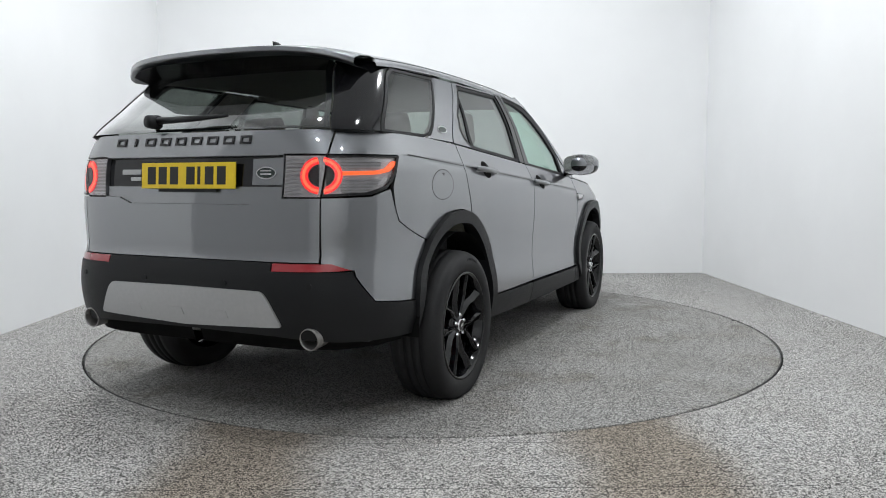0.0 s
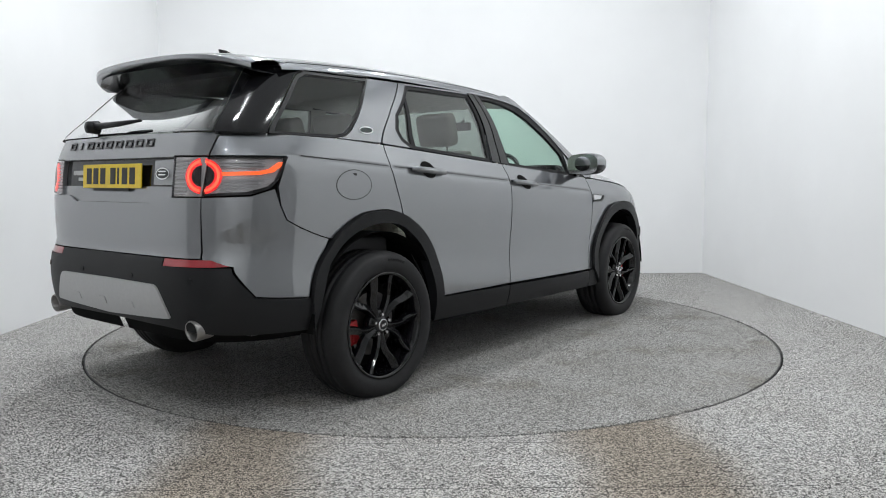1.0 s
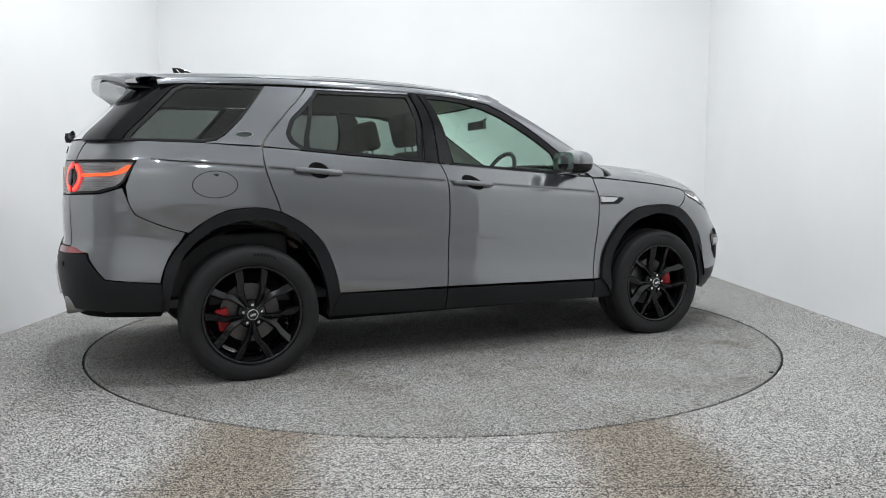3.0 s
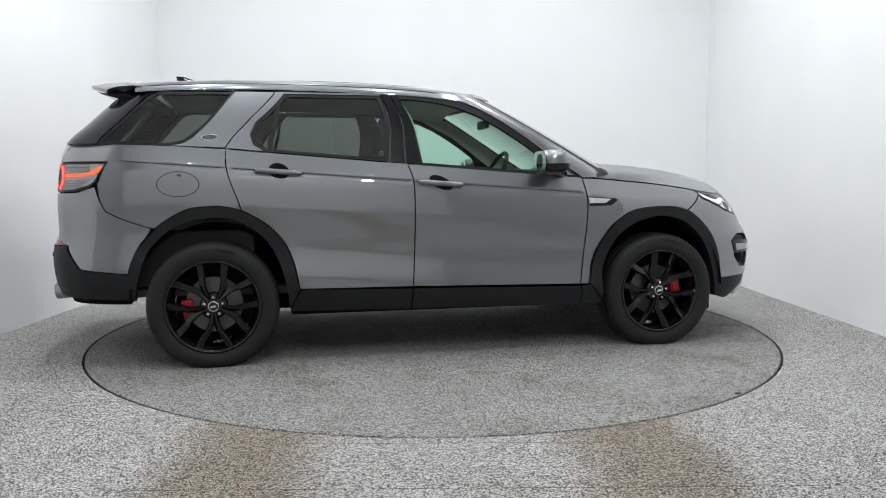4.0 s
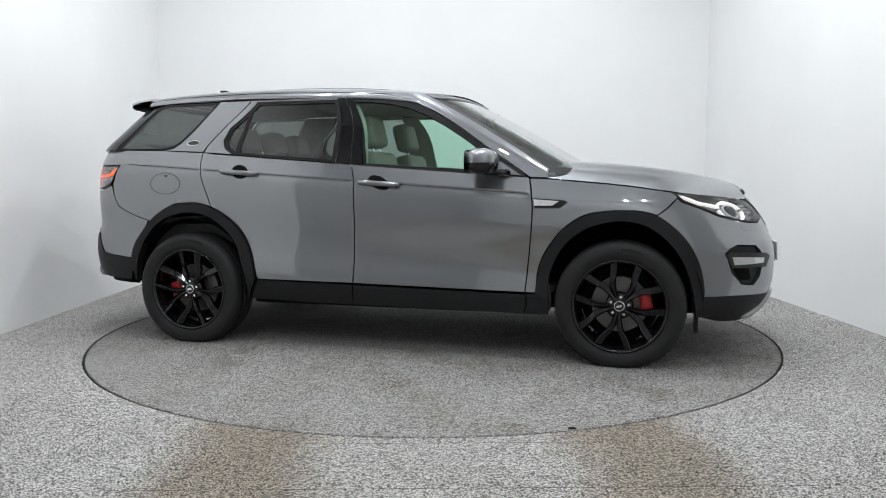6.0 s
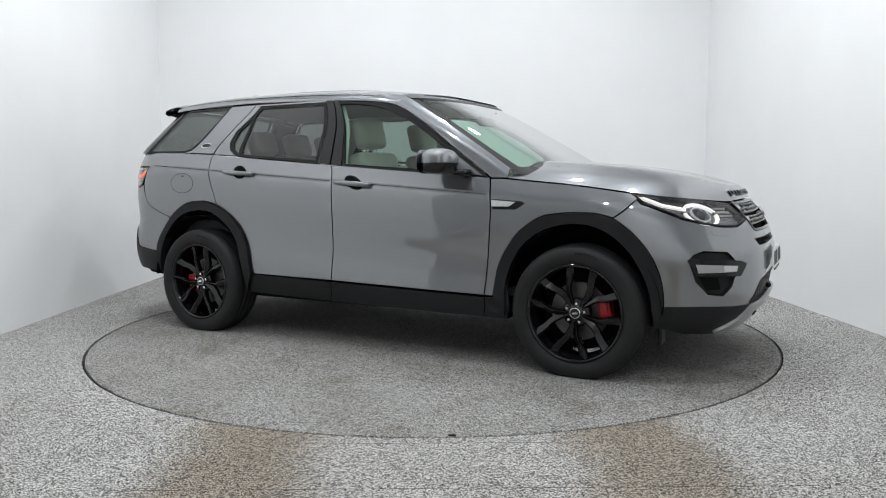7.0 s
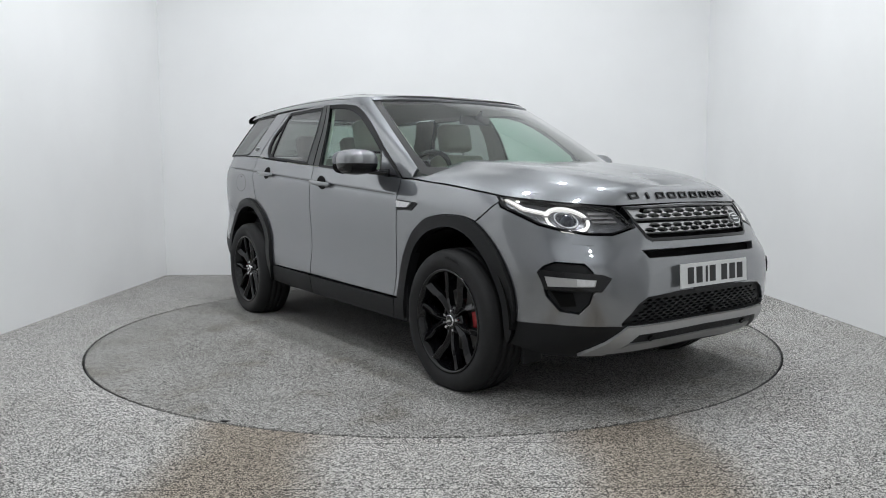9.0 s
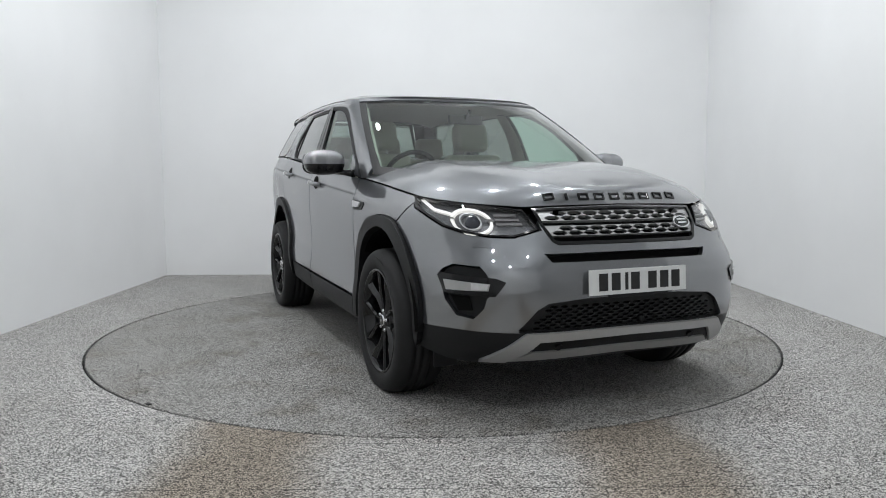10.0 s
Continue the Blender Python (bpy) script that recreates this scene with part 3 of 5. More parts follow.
def build_body():
    for side in (1, -1):
        # doors
        door = sheet("rear_door", LOWER, SEAM_R[::-1] + [p for p in ARCH_R_OUT if p[0] > -1.2] + SEAM_M[::-1], PAINT, car, side=side, crease=True)
        sheet("door_cladding", LOWER, [(-0.893, 0.431), (-0.229, 0.420), (-0.238, 0.292), (-0.952, 0.300)], TRIM_BLACK, door, "black plastic lower cladding", side=side, off=0.004)
        build_rear_window(door, side)
        crease_shade_line(door, side, -1.262, -0.240)
        build_handle(door, side, -1.0, 1.116)
        door = sheet("front_door", LOWER, SEAM_M + SEAM_F, PAINT, car, side=side, crease=True)
        sheet("door_cladding", LOWER, [(-0.229, 0.420), (0.848, 0.400), (0.838, 0.283), (-0.238, 0.292)], TRIM_BLACK, door, "black plastic lower cladding", side=side, off=0.004)
        build_front_window(door, side)
        crease_shade_line(door, side, -0.205, 0.852)
        build_handle(door, side, -0.05, 1.046)
        build_mirror(door, side)
        # wings and quarters
        wing = sheet("front_wing", LOWER, SEAM_F[:-1] + [(0.861, 1.074)] + [(x, z - 0.006) for x, z in FENDER_TOP] + [(1.700, 0.982), (1.660, 0.935), (1.578, 0.868)] + [p for p in ARCH_F_OUT if 0.91 < p[0] < 1.57][::-1] + [(0.905, 0.411)], PAINT, car, side=side)
        build_vent(wing, side)
        sheet("sill_end", LOWER, [(0.848, 0.400), (0.900, 0.405), (0.925, 0.560), (0.984, 0.488), (0.982, 0.283), (0.838, 0.283)], TRIM_BLACK, car, side=side, off=0.004)
        quarter = sheet("rear_quarter", LOWER, [(-1.216, 0.897)] + SEAM_R[1:] + [(-1.60, 1.264), (-2.02, 1.276), ("r", -0.672, 1.278), ("r", -0.668, 1.172), (-1.93, 1.172), (-1.985, 1.040), (-1.975, 0.960), (-1.945, 0.896), (-1.87, 0.858), (-1.705, 0.800)] + [p for p in ARCH_R_OUT if -1.69 <= p[0] <= -1.2205], PAINT, car, side=side, crease=True)
        ring = [(LOWER.find((-1.555, 1.047))[0] + 0.085 * math.cos(a / 24 * math.tau), 1.047 + 0.072 * math.sin(a / 24 * math.tau)) for a in range(24)]
        sheet("fuel_flap_seam", LOWER, [(p[0], p[1]) for p in ring], SEAL, quarter, side=side, flat=True, off=0.0006, depth=0, gap=0) if side > 0 else None
        sheet("fuel_flap", LOWER, ring, PAINT, quarter, "round painted fuel flap", side=side, flat=True, off=0.0012, depth=0, gap=0.004) if side > 0 else None
        crease_shade_line(quarter, side, -1.86, -1.300)
        # wheel arch cladding
        for name, out, inn in (("rear_arch_cladding", ARCH_R_OUT, ARCH_R_IN), ("front_arch_cladding", ARCH_F_OUT, ARCH_F_IN)):
            sheet(name, LOWER, out + inn, TRIM_BLACK, car, "satin black wheel arch cladding", side=side, off=0.022, depth=0.06)
        # corners of the tail bumper
        sheet("rear_bumper_corner", LOWER, [("r", -0.650, 0.998), ("r", -0.80, 1.003), (-1.998, 1.034), (-1.975, 0.960), (-1.945, 0.896), (-1.87, 0.858), (-1.705, 0.800), (-1.80, 0.658), (-1.838, 0.545), (-2.095, 0.572), ("r", -0.765, 0.680), ("r", -0.760, 0.703), ("r", -0.650, 0.735)], PAINT, car, side=side)
        build_tail_lamp(side)
        build_head_lamp(side)
        build_fog_lamp(side)
        build_pillars(side)
        sheet("inner_shell", LOWER, [("r", -0.02, 1.24), (-1.9, 1.24), (-0.9, 1.18), (0.9, 1.04), (1.5, 0.99), ("f", -0.5, 0.93), ("f", -0.02, 0.93), ("f", -0.02, 0.32), ("f", -0.5, 0.32), (1.86, 0.33)] + ARCH_F_IN[1:-1] + [(0.98, 0.31), (-0.96, 0.32)] + ARCH_R_IN[1:-1] + [(-1.84, 0.35), ("r", -0.5, 0.35), ("r", -0.02, 0.35)], LINER, car, side=side, off=-0.035, depth=0, step=0.08)
    build_tailgate()
    build_rear_bumper()
    build_front()
    build_bonnet()
    build_roof()
    build_screens()


def crease_shade_line(parent, side, x0, x1):
    """A thin black strip that paints in the shade along the waist crease."""
    n = 12
    xs = [x0 + (x1 - x0) * i / n for i in range(n + 1)]
    z = lambda x: CREASE - 0.004 - 0.07 * (x + 0.2)
    sheet("crease_shade_line", LOWER, [(x, z(x) + 0.0022) for x in xs] + [(x, z(x) - 0.0022) for x in reversed(xs)], SEAL, parent, "dark strip painted as shade under the waist crease", side=side, off=0.0025, gap=0, depth=0)


def build_rear_window(door, side):
    frame_out = [(-1.288, 1.262), (-1.200, 1.375), (-1.148, 1.437), (-1.010, 1.590), (-0.400, 1.592), (-0.352, 1.172), (-1.075, 1.233)]
    glass = [(-1.160, 1.330), (-1.128, 1.405), (-0.962, 1.578), (-0.392, 1.576), (-0.360, 1.176), (-1.080, 1.234), (-1.140, 1.272)]
    sheet("window_frame", UPPER, [(-1.290, 1.250)] + frame_out, PAINT, door, side=side, holes=[glass], gap=0.002)
    sheet("window_seal", UPPER, glass, SEAL, door, "black rubber window seal", side=side, holes=[[(-1.130, 1.332), (-1.100, 1.405), (-0.950, 1.560), (-0.412, 1.560), (-0.384, 1.196), (-1.060, 1.250), (-1.115, 1.285)]], off=-0.004, gap=0.001)
    sheet("window_pane", UPPER, [(-1.135, 1.33), (-1.105, 1.405), (-0.952, 1.564), (-0.410, 1.564), (-0.382, 1.192), (-1.062, 1.246), (-1.118, 1.28)], PRIVACY_GLASS, door, "dark privacy glass", side=side, off=-0.010, depth=0, gap=0)
    sheet("divider_bar", UPPER, [(-1.062, 1.240), (-1.030, 1.238), (-0.985, 1.540), (-1.005, 1.520)], SEAL, door, side=side, off=-0.005, gap=0)


def build_front_window(door, side):
    glass = [(-0.300, 1.578), (-0.160, 1.573), (-0.030, 1.558), (0.102, 1.528), (0.220, 1.480), (0.343, 1.411), (0.450, 1.342), (0.560, 1.262), (0.800, 1.095), (-0.175, 1.158)]
    pane = [(-0.282, 1.560), (-0.160, 1.556), (-0.035, 1.541), (0.095, 1.510), (0.210, 1.463), (0.330, 1.396), (0.440, 1.326), (0.560, 1.240), (0.605, 1.118), (-0.155, 1.172)]
    sheet("window_frame", UPPER, [(-0.318, 1.592), (-0.160, 1.588), (0.0, 1.572), (0.115, 1.545), (0.240, 1.492), (0.360, 1.423), (0.470, 1.350), (0.590, 1.262), (0.850, 1.083), (-0.172, 1.153)], SEAL, door, "gloss black window surround", side=side, holes=[pane], off=-0.003, gap=0.001)
    sheet("window_pane", UPPER, pane, SIDE_GLASS, door, "pale green side glass", side=side, off=-0.010, depth=0, gap=-0.004)
    sheet("mirror_sail", UPPER, [(0.585, 1.245), (0.625, 1.215), (0.815, 1.090), (0.625, 1.106)], PAINT, door, side=side, off=0.004)


def build_pillars(side):
    sheet("door_pillar_trim", UPPER, [(-0.398, 1.590), (-0.345, 1.590), (-0.262, 1.166), (-0.352, 1.174)], GLOSS_BLACK, car, "gloss black door pillar", side=side, off=0.001)
    sheet("door_pillar_trim", UPPER, [(-0.341, 1.590), (-0.300, 1.590), (-0.172, 1.158), (-0.258, 1.165)], GLOSS_BLACK, car, "gloss black door pillar", side=side, off=0.001)
    pillar = sheet("rear_pillar", UPPER, [(-1.245, 1.590), (-1.435, 1.355), (-1.480, 1.312), (-1.530, 1.280), (-1.600, 1.265), (-1.300, 1.252), (-1.290, 1.270), (-1.205, 1.375), (-1.150, 1.437), (-1.015, 1.590)], PAINT, car, side=side)
    c = UPPER.find((-1.385, 1.312))
    oval = [(c[0] + 0.042 * math.cos(a / 20 * math.tau), c[1] + 0.018 * math.sin(a / 20 * math.tau)) for a in range(20)]
    sheet("pillar_badge", UPPER, oval, CHROME, pillar, "small oval silver badge", side=side, flat=True, off=0.004, gap=0)
    sheet("badge_face", UPPER, oval, GREEN_OVAL, pillar, "dark badge face", side=side, flat=True, off=0.005, gap=0.004, depth=0)
    sheet("quarter_window", UPPER, [(-1.985, 1.272), (-1.725, 1.552), (-1.665, 1.580), (-1.245, 1.585), (-1.435, 1.358), (-1.480, 1.316), (-1.530, 1.284), (-1.605, 1.268)], PRIVACY_GLASS, car, "dark privacy quarter glass", side=side, off=-0.002, depth=0, gap=0.002)
    sheet("quarter_seal", UPPER, [(-1.985, 1.272), (-1.725, 1.552), (-1.665, 1.580), (-1.245, 1.585), (-1.435, 1.358), (-1.480, 1.316), (-1.530, 1.284), (-1.605, 1.268)], SEAL, car, "black glass edging", side=side, off=0.0, depth=0.02, gap=0.0, holes=[[(-1.955, 1.282), (-1.715, 1.540), (-1.662, 1.566), (-1.268, 1.571), (-1.450, 1.362), (-1.490, 1.325), (-1.535, 1.294), (-1.605, 1.280)]])
    sheet("tail_pillar", UPPER, [(-1.990, 1.272), (-1.730, 1.555), (-1.668, 1.584), (-1.245, 1.590), (-1.24, 1.602), (-1.72, 1.602), ("r", -0.495, 1.60), ("r", -0.540, 1.52), ("r", -0.605, 1.40), ("r", -0.665, 1.272)], GLOSS_BLACK, car, "gloss black tail pillar", side=side)
    sheet("screen_pillar", UPPER, [(-0.10, 1.592), (0.0, 1.576), (0.118, 1.548), (0.243, 1.495), (0.363, 1.426), (0.473, 1.353), (0.593, 1.265), (0.868, 1.078), (0.965, 1.078), ("f", -0.806, 1.13), ("f", -0.772, 1.25), ("f", -0.726, 1.40), ("f", -0.668, 1.55), ("f", -0.642, 1.60), (0.02, 1.612)], PAINT, car, side=side, off=0.001)


def build_screens():
    sheet("windscreen", UPPER, mirror_pts([("f", 0.0, 1.612), ("f", -0.647, 1.60), ("f", -0.673, 1.55), ("f", -0.731, 1.40), ("f", -0.777, 1.25), ("f", -0.815, 1.10), ("f", -0.74, 1.06), ("f", 0.0, 1.06)]), SCREEN_GLASS, car, "large pale green windscreen", off=-0.006, depth=0, gap=0.0)
    bm = bmesh.new()
    panel(bm, UPPER, mirror_pts([("f", 0.0, 1.618), ("f", -0.647, 1.60), ("f", -0.673, 1.55), ("f", -0.731, 1.40), ("f", -0.777, 1.25), ("f", -0.815, 1.10), ("f", 0.0, 1.07)]), holes=[mirror_pts([("f", 0.0, 1.594), ("f", -0.622, 1.580), ("f", -0.697, 1.40), ("f", -0.745, 1.25), ("f", -0.768, 1.145), ("f", 0.0, 1.105)])], off=-0.004, depth=0.0, gap=0)
    part("windscreen_band", bm, SEAL, car, "black screen edge band", True)
    sheet("roof_header", UPPER, mirror_pts([("f", 0.0, 1.617), ("f", -0.642, 1.602), ("f", -0.655, 1.574), ("f", 0.0, 1.586)]), PAINT, car, "painted roof header above the screen", off=0.003, gap=0, depth=0.01)


def build_handle(door, side, x, z):
    """A door pull with a flat dark disc behind it, painted as cup shade."""
    c = LOWER.find((x, z))
    cup = [(c[0] + 0.045 * math.cos(a / 20 * math.tau), z + 0.005 + 0.045 * math.sin(a / 20 * math.tau)) for a in range(20)]
    sheet("handle_shade_disc", LOWER, cup, LINER, door, "flat dark disc painted as shade of the handle recess", side=side, flat=True, off=0.0015, gap=0, depth=0)
    bm = bmesh.new()
    y = -LOWER.at(LOWER.u(c[0]), z).y
    pts = [(x - 0.135, y + 0.004), (x - 0.125, y + 0.022), (x - 0.06, y + 0.034), (x + 0.04, y + 0.036), (x + 0.115, y + 0.024), (x + 0.128, y + 0.004)]
    tube(bm, [(a, -b * side, z - 0.07 * (a - x)) for a, b in pts], [0.010, 0.014, 0.0155, 0.0155, 0.014, 0.010], 12)
    part("handle", bm, PAINT, door, "body-coloured door handle", True)


def build_mirror(door, side):
    bm = bmesh.new()
    c = Vector((0.600, -0.995 * side, 1.172))

    def shell(a, b, lo, hi):
        th = a * math.tau
        h = lo + (hi - lo) * b
        r = (1 - abs(h) ** 2.8) ** (1 / 2.3) if abs(h) < 1 else 0.0
        cs, sn = math.cos(th), math.sin(th)
        ex = 0.090 if cs > 0 else 0.085
        x = math.copysign(abs(cs) ** 0.70, cs) * ex * r
        y = math.copysign(abs(sn) ** 0.66, sn) * 0.118 * r
        return c + Vector((x + 0.02 * abs(y) / 0.125, y, h * 0.076))
    grid_mesh(bm, lambda a, b: shell(a, b, -0.12, 1.0), 40, 14)
    if side < 0:
        bmesh.ops.reverse_faces(bm, faces=bm.faces[:])
    bmesh.ops.recalc_face_normals(bm, faces=bm.faces[:])
    cap = part("mirror_cap", bm, PAINT, door, "painted door mirror cap", True)
    bm = bmesh.new()
    grid_mesh(bm, lambda a, b: shell(a, b, -1.0, -0.14), 40, 10)
    bmesh.ops.recalc_face_normals(bm, faces=bm.faces[:])
    part("mirror_base", bm, GLOSS_BLACK, door, "gloss black lower mirror shell", True)
    bm = bmesh.new()
    tube(bm, [(0.64, -0.93 * side, 1.118), (0.68, -0.89 * side, 1.112), (0.73, -0.845 * side, 1.106)], [0.026, 0.024, 0.034], 10, 0.7)
    part("mirror_arm", bm, GLOSS_BLACK, door, "gloss black mirror arm", True)
    bm = bmesh.new()
    vs = []
    for k in range(28):
        a = k / 28 * math.tau
        cs, sn = math.cos(a), math.sin(a)
        vs.append(bm.verts.new(c + Vector((-0.072, math.copysign(abs(sn) ** 0.6, sn) * 0.112, math.copysign(abs(cs) ** 0.6, cs) * 0.068 - 0.002))))
    bm.faces.new(vs)
    bmesh.ops.recalc_face_normals(bm, faces=bm.faces[:])
    part("mirror_glass", bm, CHROME, door, "reflecting mirror glass")


def build_vent(wing, side):
    sheet("wing_vent", LOWER, [(0.892, 0.960), (1.070, 0.948), (1.088, 0.938), (1.040, 0.903), (0.898, 0.902)], TRIM_BLACK, wing, "black mesh side vent", side=side, off=0.004, gap=0)
    sheet("vent_blade", LOWER, [(0.890, 0.954), (1.040, 0.944), (1.000, 0.918), (0.894, 0.917)], BRIGHT_SILVER, wing, "bright silver vent blade", side=side, off=0.010, gap=0.001)


def ellipse_on(cs, cz, rs, rz, k=28):
    return [(cs + rs * math.cos(a / k * math.tau), cz + rz * math.sin(a / k * math.tau)) for a in range(k)]


def ring_band(c, gap, way):
    """Half a flat ring about (c, 1.088), on one side of the lamp's split."""
    out = [(s, z) for s, z in ellipse_on(c, 1.088, 0.094, 0.068, 40) if way * (s - c) > gap]
    inn = [(s, z) for s, z in ellipse_on(c, 1.088, 0.080, 0.057, 40) if way * (s - c) > gap]
    key = lambda p: math.atan2(p[1] - 1.088, way * (p[0] - c))
    return sorted(out, key=key) + sorted(inn, key=key, reverse=True)


def build_tail_lamp(side):
    lamp = sheet("tail_lamp", LOWER, [("r", -0.664, 1.170), (-1.918, 1.172), (-1.985, 1.062), (-2.02, 1.030), ("r", -0.80, 1.006), ("r", -0.653, 1.000)], LAMP_GREY, car, "lit red and clear wraparound tail lamp", side=side, off=-0.012)
    sheet("lamp_rim", LOWER, [("r", -0.664, 1.170), (-1.918, 1.172), (-1.985, 1.062), (-2.02, 1.030), ("r", -0.80, 1.006), ("r", -0.653, 1.000)], GLOSS_BLACK, lamp, "black lamp edge", side=side, off=0.001, holes=[[("r", -0.667, 1.158), (-1.945, 1.160), (-2.00, 1.068), (-2.03, 1.045), ("r", -0.79, 1.022), ("r", -0.660, 1.015)]])
    c = LOWER.find(("r", -0.650, 1.088))[0]
    halfring = [(s, z) for s, z in ellipse_on(c, 1.088, 0.105, 0.076, 40) if s > c + 0.012]
    halfhole = [(s, z) for s, z in ellipse_on(c, 1.088, 0.066, 0.047, 40) if s > c + 0.012]
    halfring.sort(key=lambda p: math.atan2(p[1] - 1.088, p[0] - c))
    halfhole.sort(key=lambda p: -math.atan2(p[1] - 1.088, p[0] - c))
    sheet("light_ring", LOWER, halfring + halfhole, RED_GLOW, lamp, "lit red ring", side=side, flat=True, off=-0.004, gap=0, step=0.02)
    sheet("ring_core", LOWER, ring_band(c, 0.012, 1), RED_CORE, lamp, "bright inner band of the red ring", side=side, flat=True, off=-0.003, gap=0, step=0.02)
    sheet("lamp_core", LOWER, [p for p in halfhole], LAMP_CORE, lamp, "dark round lamp core", side=side, flat=True, off=-0.003, gap=0.002, step=0.02)
    t = LOWER.find((-1.955, 1.14))[0]
    sheet("light_strip", LOWER, [(c + 0.100, 1.104), (t - 0.10, 1.108), (t - 0.055, 1.118), (t - 0.015, 1.148), (t + 0.020, 1.148), (t - 0.035, 1.104), (t - 0.09, 1.093), (c + 0.103, 1.089)], AMBER_GLOW, lamp, "lit orange-red strip", side=side, flat=True, off=-0.004, gap=0, step=0.02)
    for i in range(5):
        z = 1.020 + i * 0.012
        sheet("lamp_fin", LOWER, [(c + 0.105 - 0.01 * i, z), (t - 0.14 + 0.018 * i, z), (t - 0.14 + 0.018 * i, z + 0.006), (c + 0.105 - 0.01 * i, z + 0.006)], LAMP_FIN, lamp, side=side, flat=True, off=-0.006, gap=0, step=0.03)
    for i in range(3):
        z = 1.120 + i * 0.012
        sheet("lamp_fin", LOWER, [(c + 0.09, z), (t - 0.07, z), (t - 0.07, z + 0.006), (c + 0.09, z + 0.006)], LAMP_FIN, lamp, side=side, flat=True, off=-0.006, gap=0, step=0.03)
    sheet("lamp_cover", LOWER, [("r", -0.667, 1.158), (-1.945, 1.160), (-2.00, 1.068), (-2.03, 1.045), ("r", -0.79, 1.022), ("r", -0.660, 1.015)], CLEAR_GLASS, lamp, "clear lamp cover", side=side, off=0.0, depth=0, gap=0)
    # the half on the tailgate
    lamp = sheet("tailgate_lamp", LOWER, [("r", -0.490, 1.172), ("r", -0.660, 1.170), ("r", -0.648, 1.000), ("r", -0.490, 1.000)], LAMP_GREY, car, "lit red inner tail lamp", side=side, off=-0.008)
    left = [(s, z) for s, z in ellipse_on(c, 1.088, 0.105, 0.076, 40) if s < c - 0.006]
    hole = [(s, z) for s, z in ellipse_on(c, 1.088, 0.066, 0.047, 40) if s < c - 0.006]
    key = lambda p: math.atan2(p[1] - 1.088, -(p[0] - c))
    left.sort(key=key)
    hole.sort(key=lambda p: -key(p))
    sheet("light_ring", LOWER, left + hole, RED_GLOW, lamp, "lit red ring", side=side, flat=True, off=-0.003, gap=0, step=0.02)
    sheet("ring_core", LOWER, ring_band(c, 0.006, -1), RED_CORE, lamp, "bright inner band of the red ring", side=side, flat=True, off=-0.002, gap=0, step=0.02)
    sheet("lamp_core", LOWER, hole, LAMP_CORE, lamp, "dark round lamp core", side=side, flat=True, off=-0.002, gap=0.002, step=0.02)
    for i in range(10):
        z = 1.012 + i * 0.0155
        sheet("lamp_fin", LOWER, [("r", -0.500, z), ("r", -0.575, z), ("r", -0.575, z + 0.006), ("r", -0.500, z + 0.006)], LAMP_FIN, lamp, side=side, off=-0.003, gap=0)
    sheet("lamp_cover", LOWER, [("r", -0.492, 1.170), ("r", -0.658, 1.168), ("r", -0.646, 1.002), ("r", -0.492, 1.002)], CLEAR_GLASS, lamp, "clear lamp cover", side=side, off=0.002, depth=0, gap=0)
    # red reflector
    bumper = sheet("rear_reflector", LOWER, [("r", -0.450, 0.735), ("r", -0.690, 0.735), ("r", -0.755, 0.706), ("r", -0.690, 0.702), ("r", -0.450, 0.700)], RED_LENS, car, "red bumper reflector", side=side, off=0.003, gap=0.002)


HEADLAMP = [(1.640, 1.000), (1.80, 0.978), ("f", -0.60, 0.957), ("f", -0.47, 0.940), ("f", -0.425, 0.852), ("f", -0.54, 0.820), ("f", -0.63, 0.822), ("f", -0.712, 0.836), ("f", -0.774, 0.864), (1.712, 0.942)]


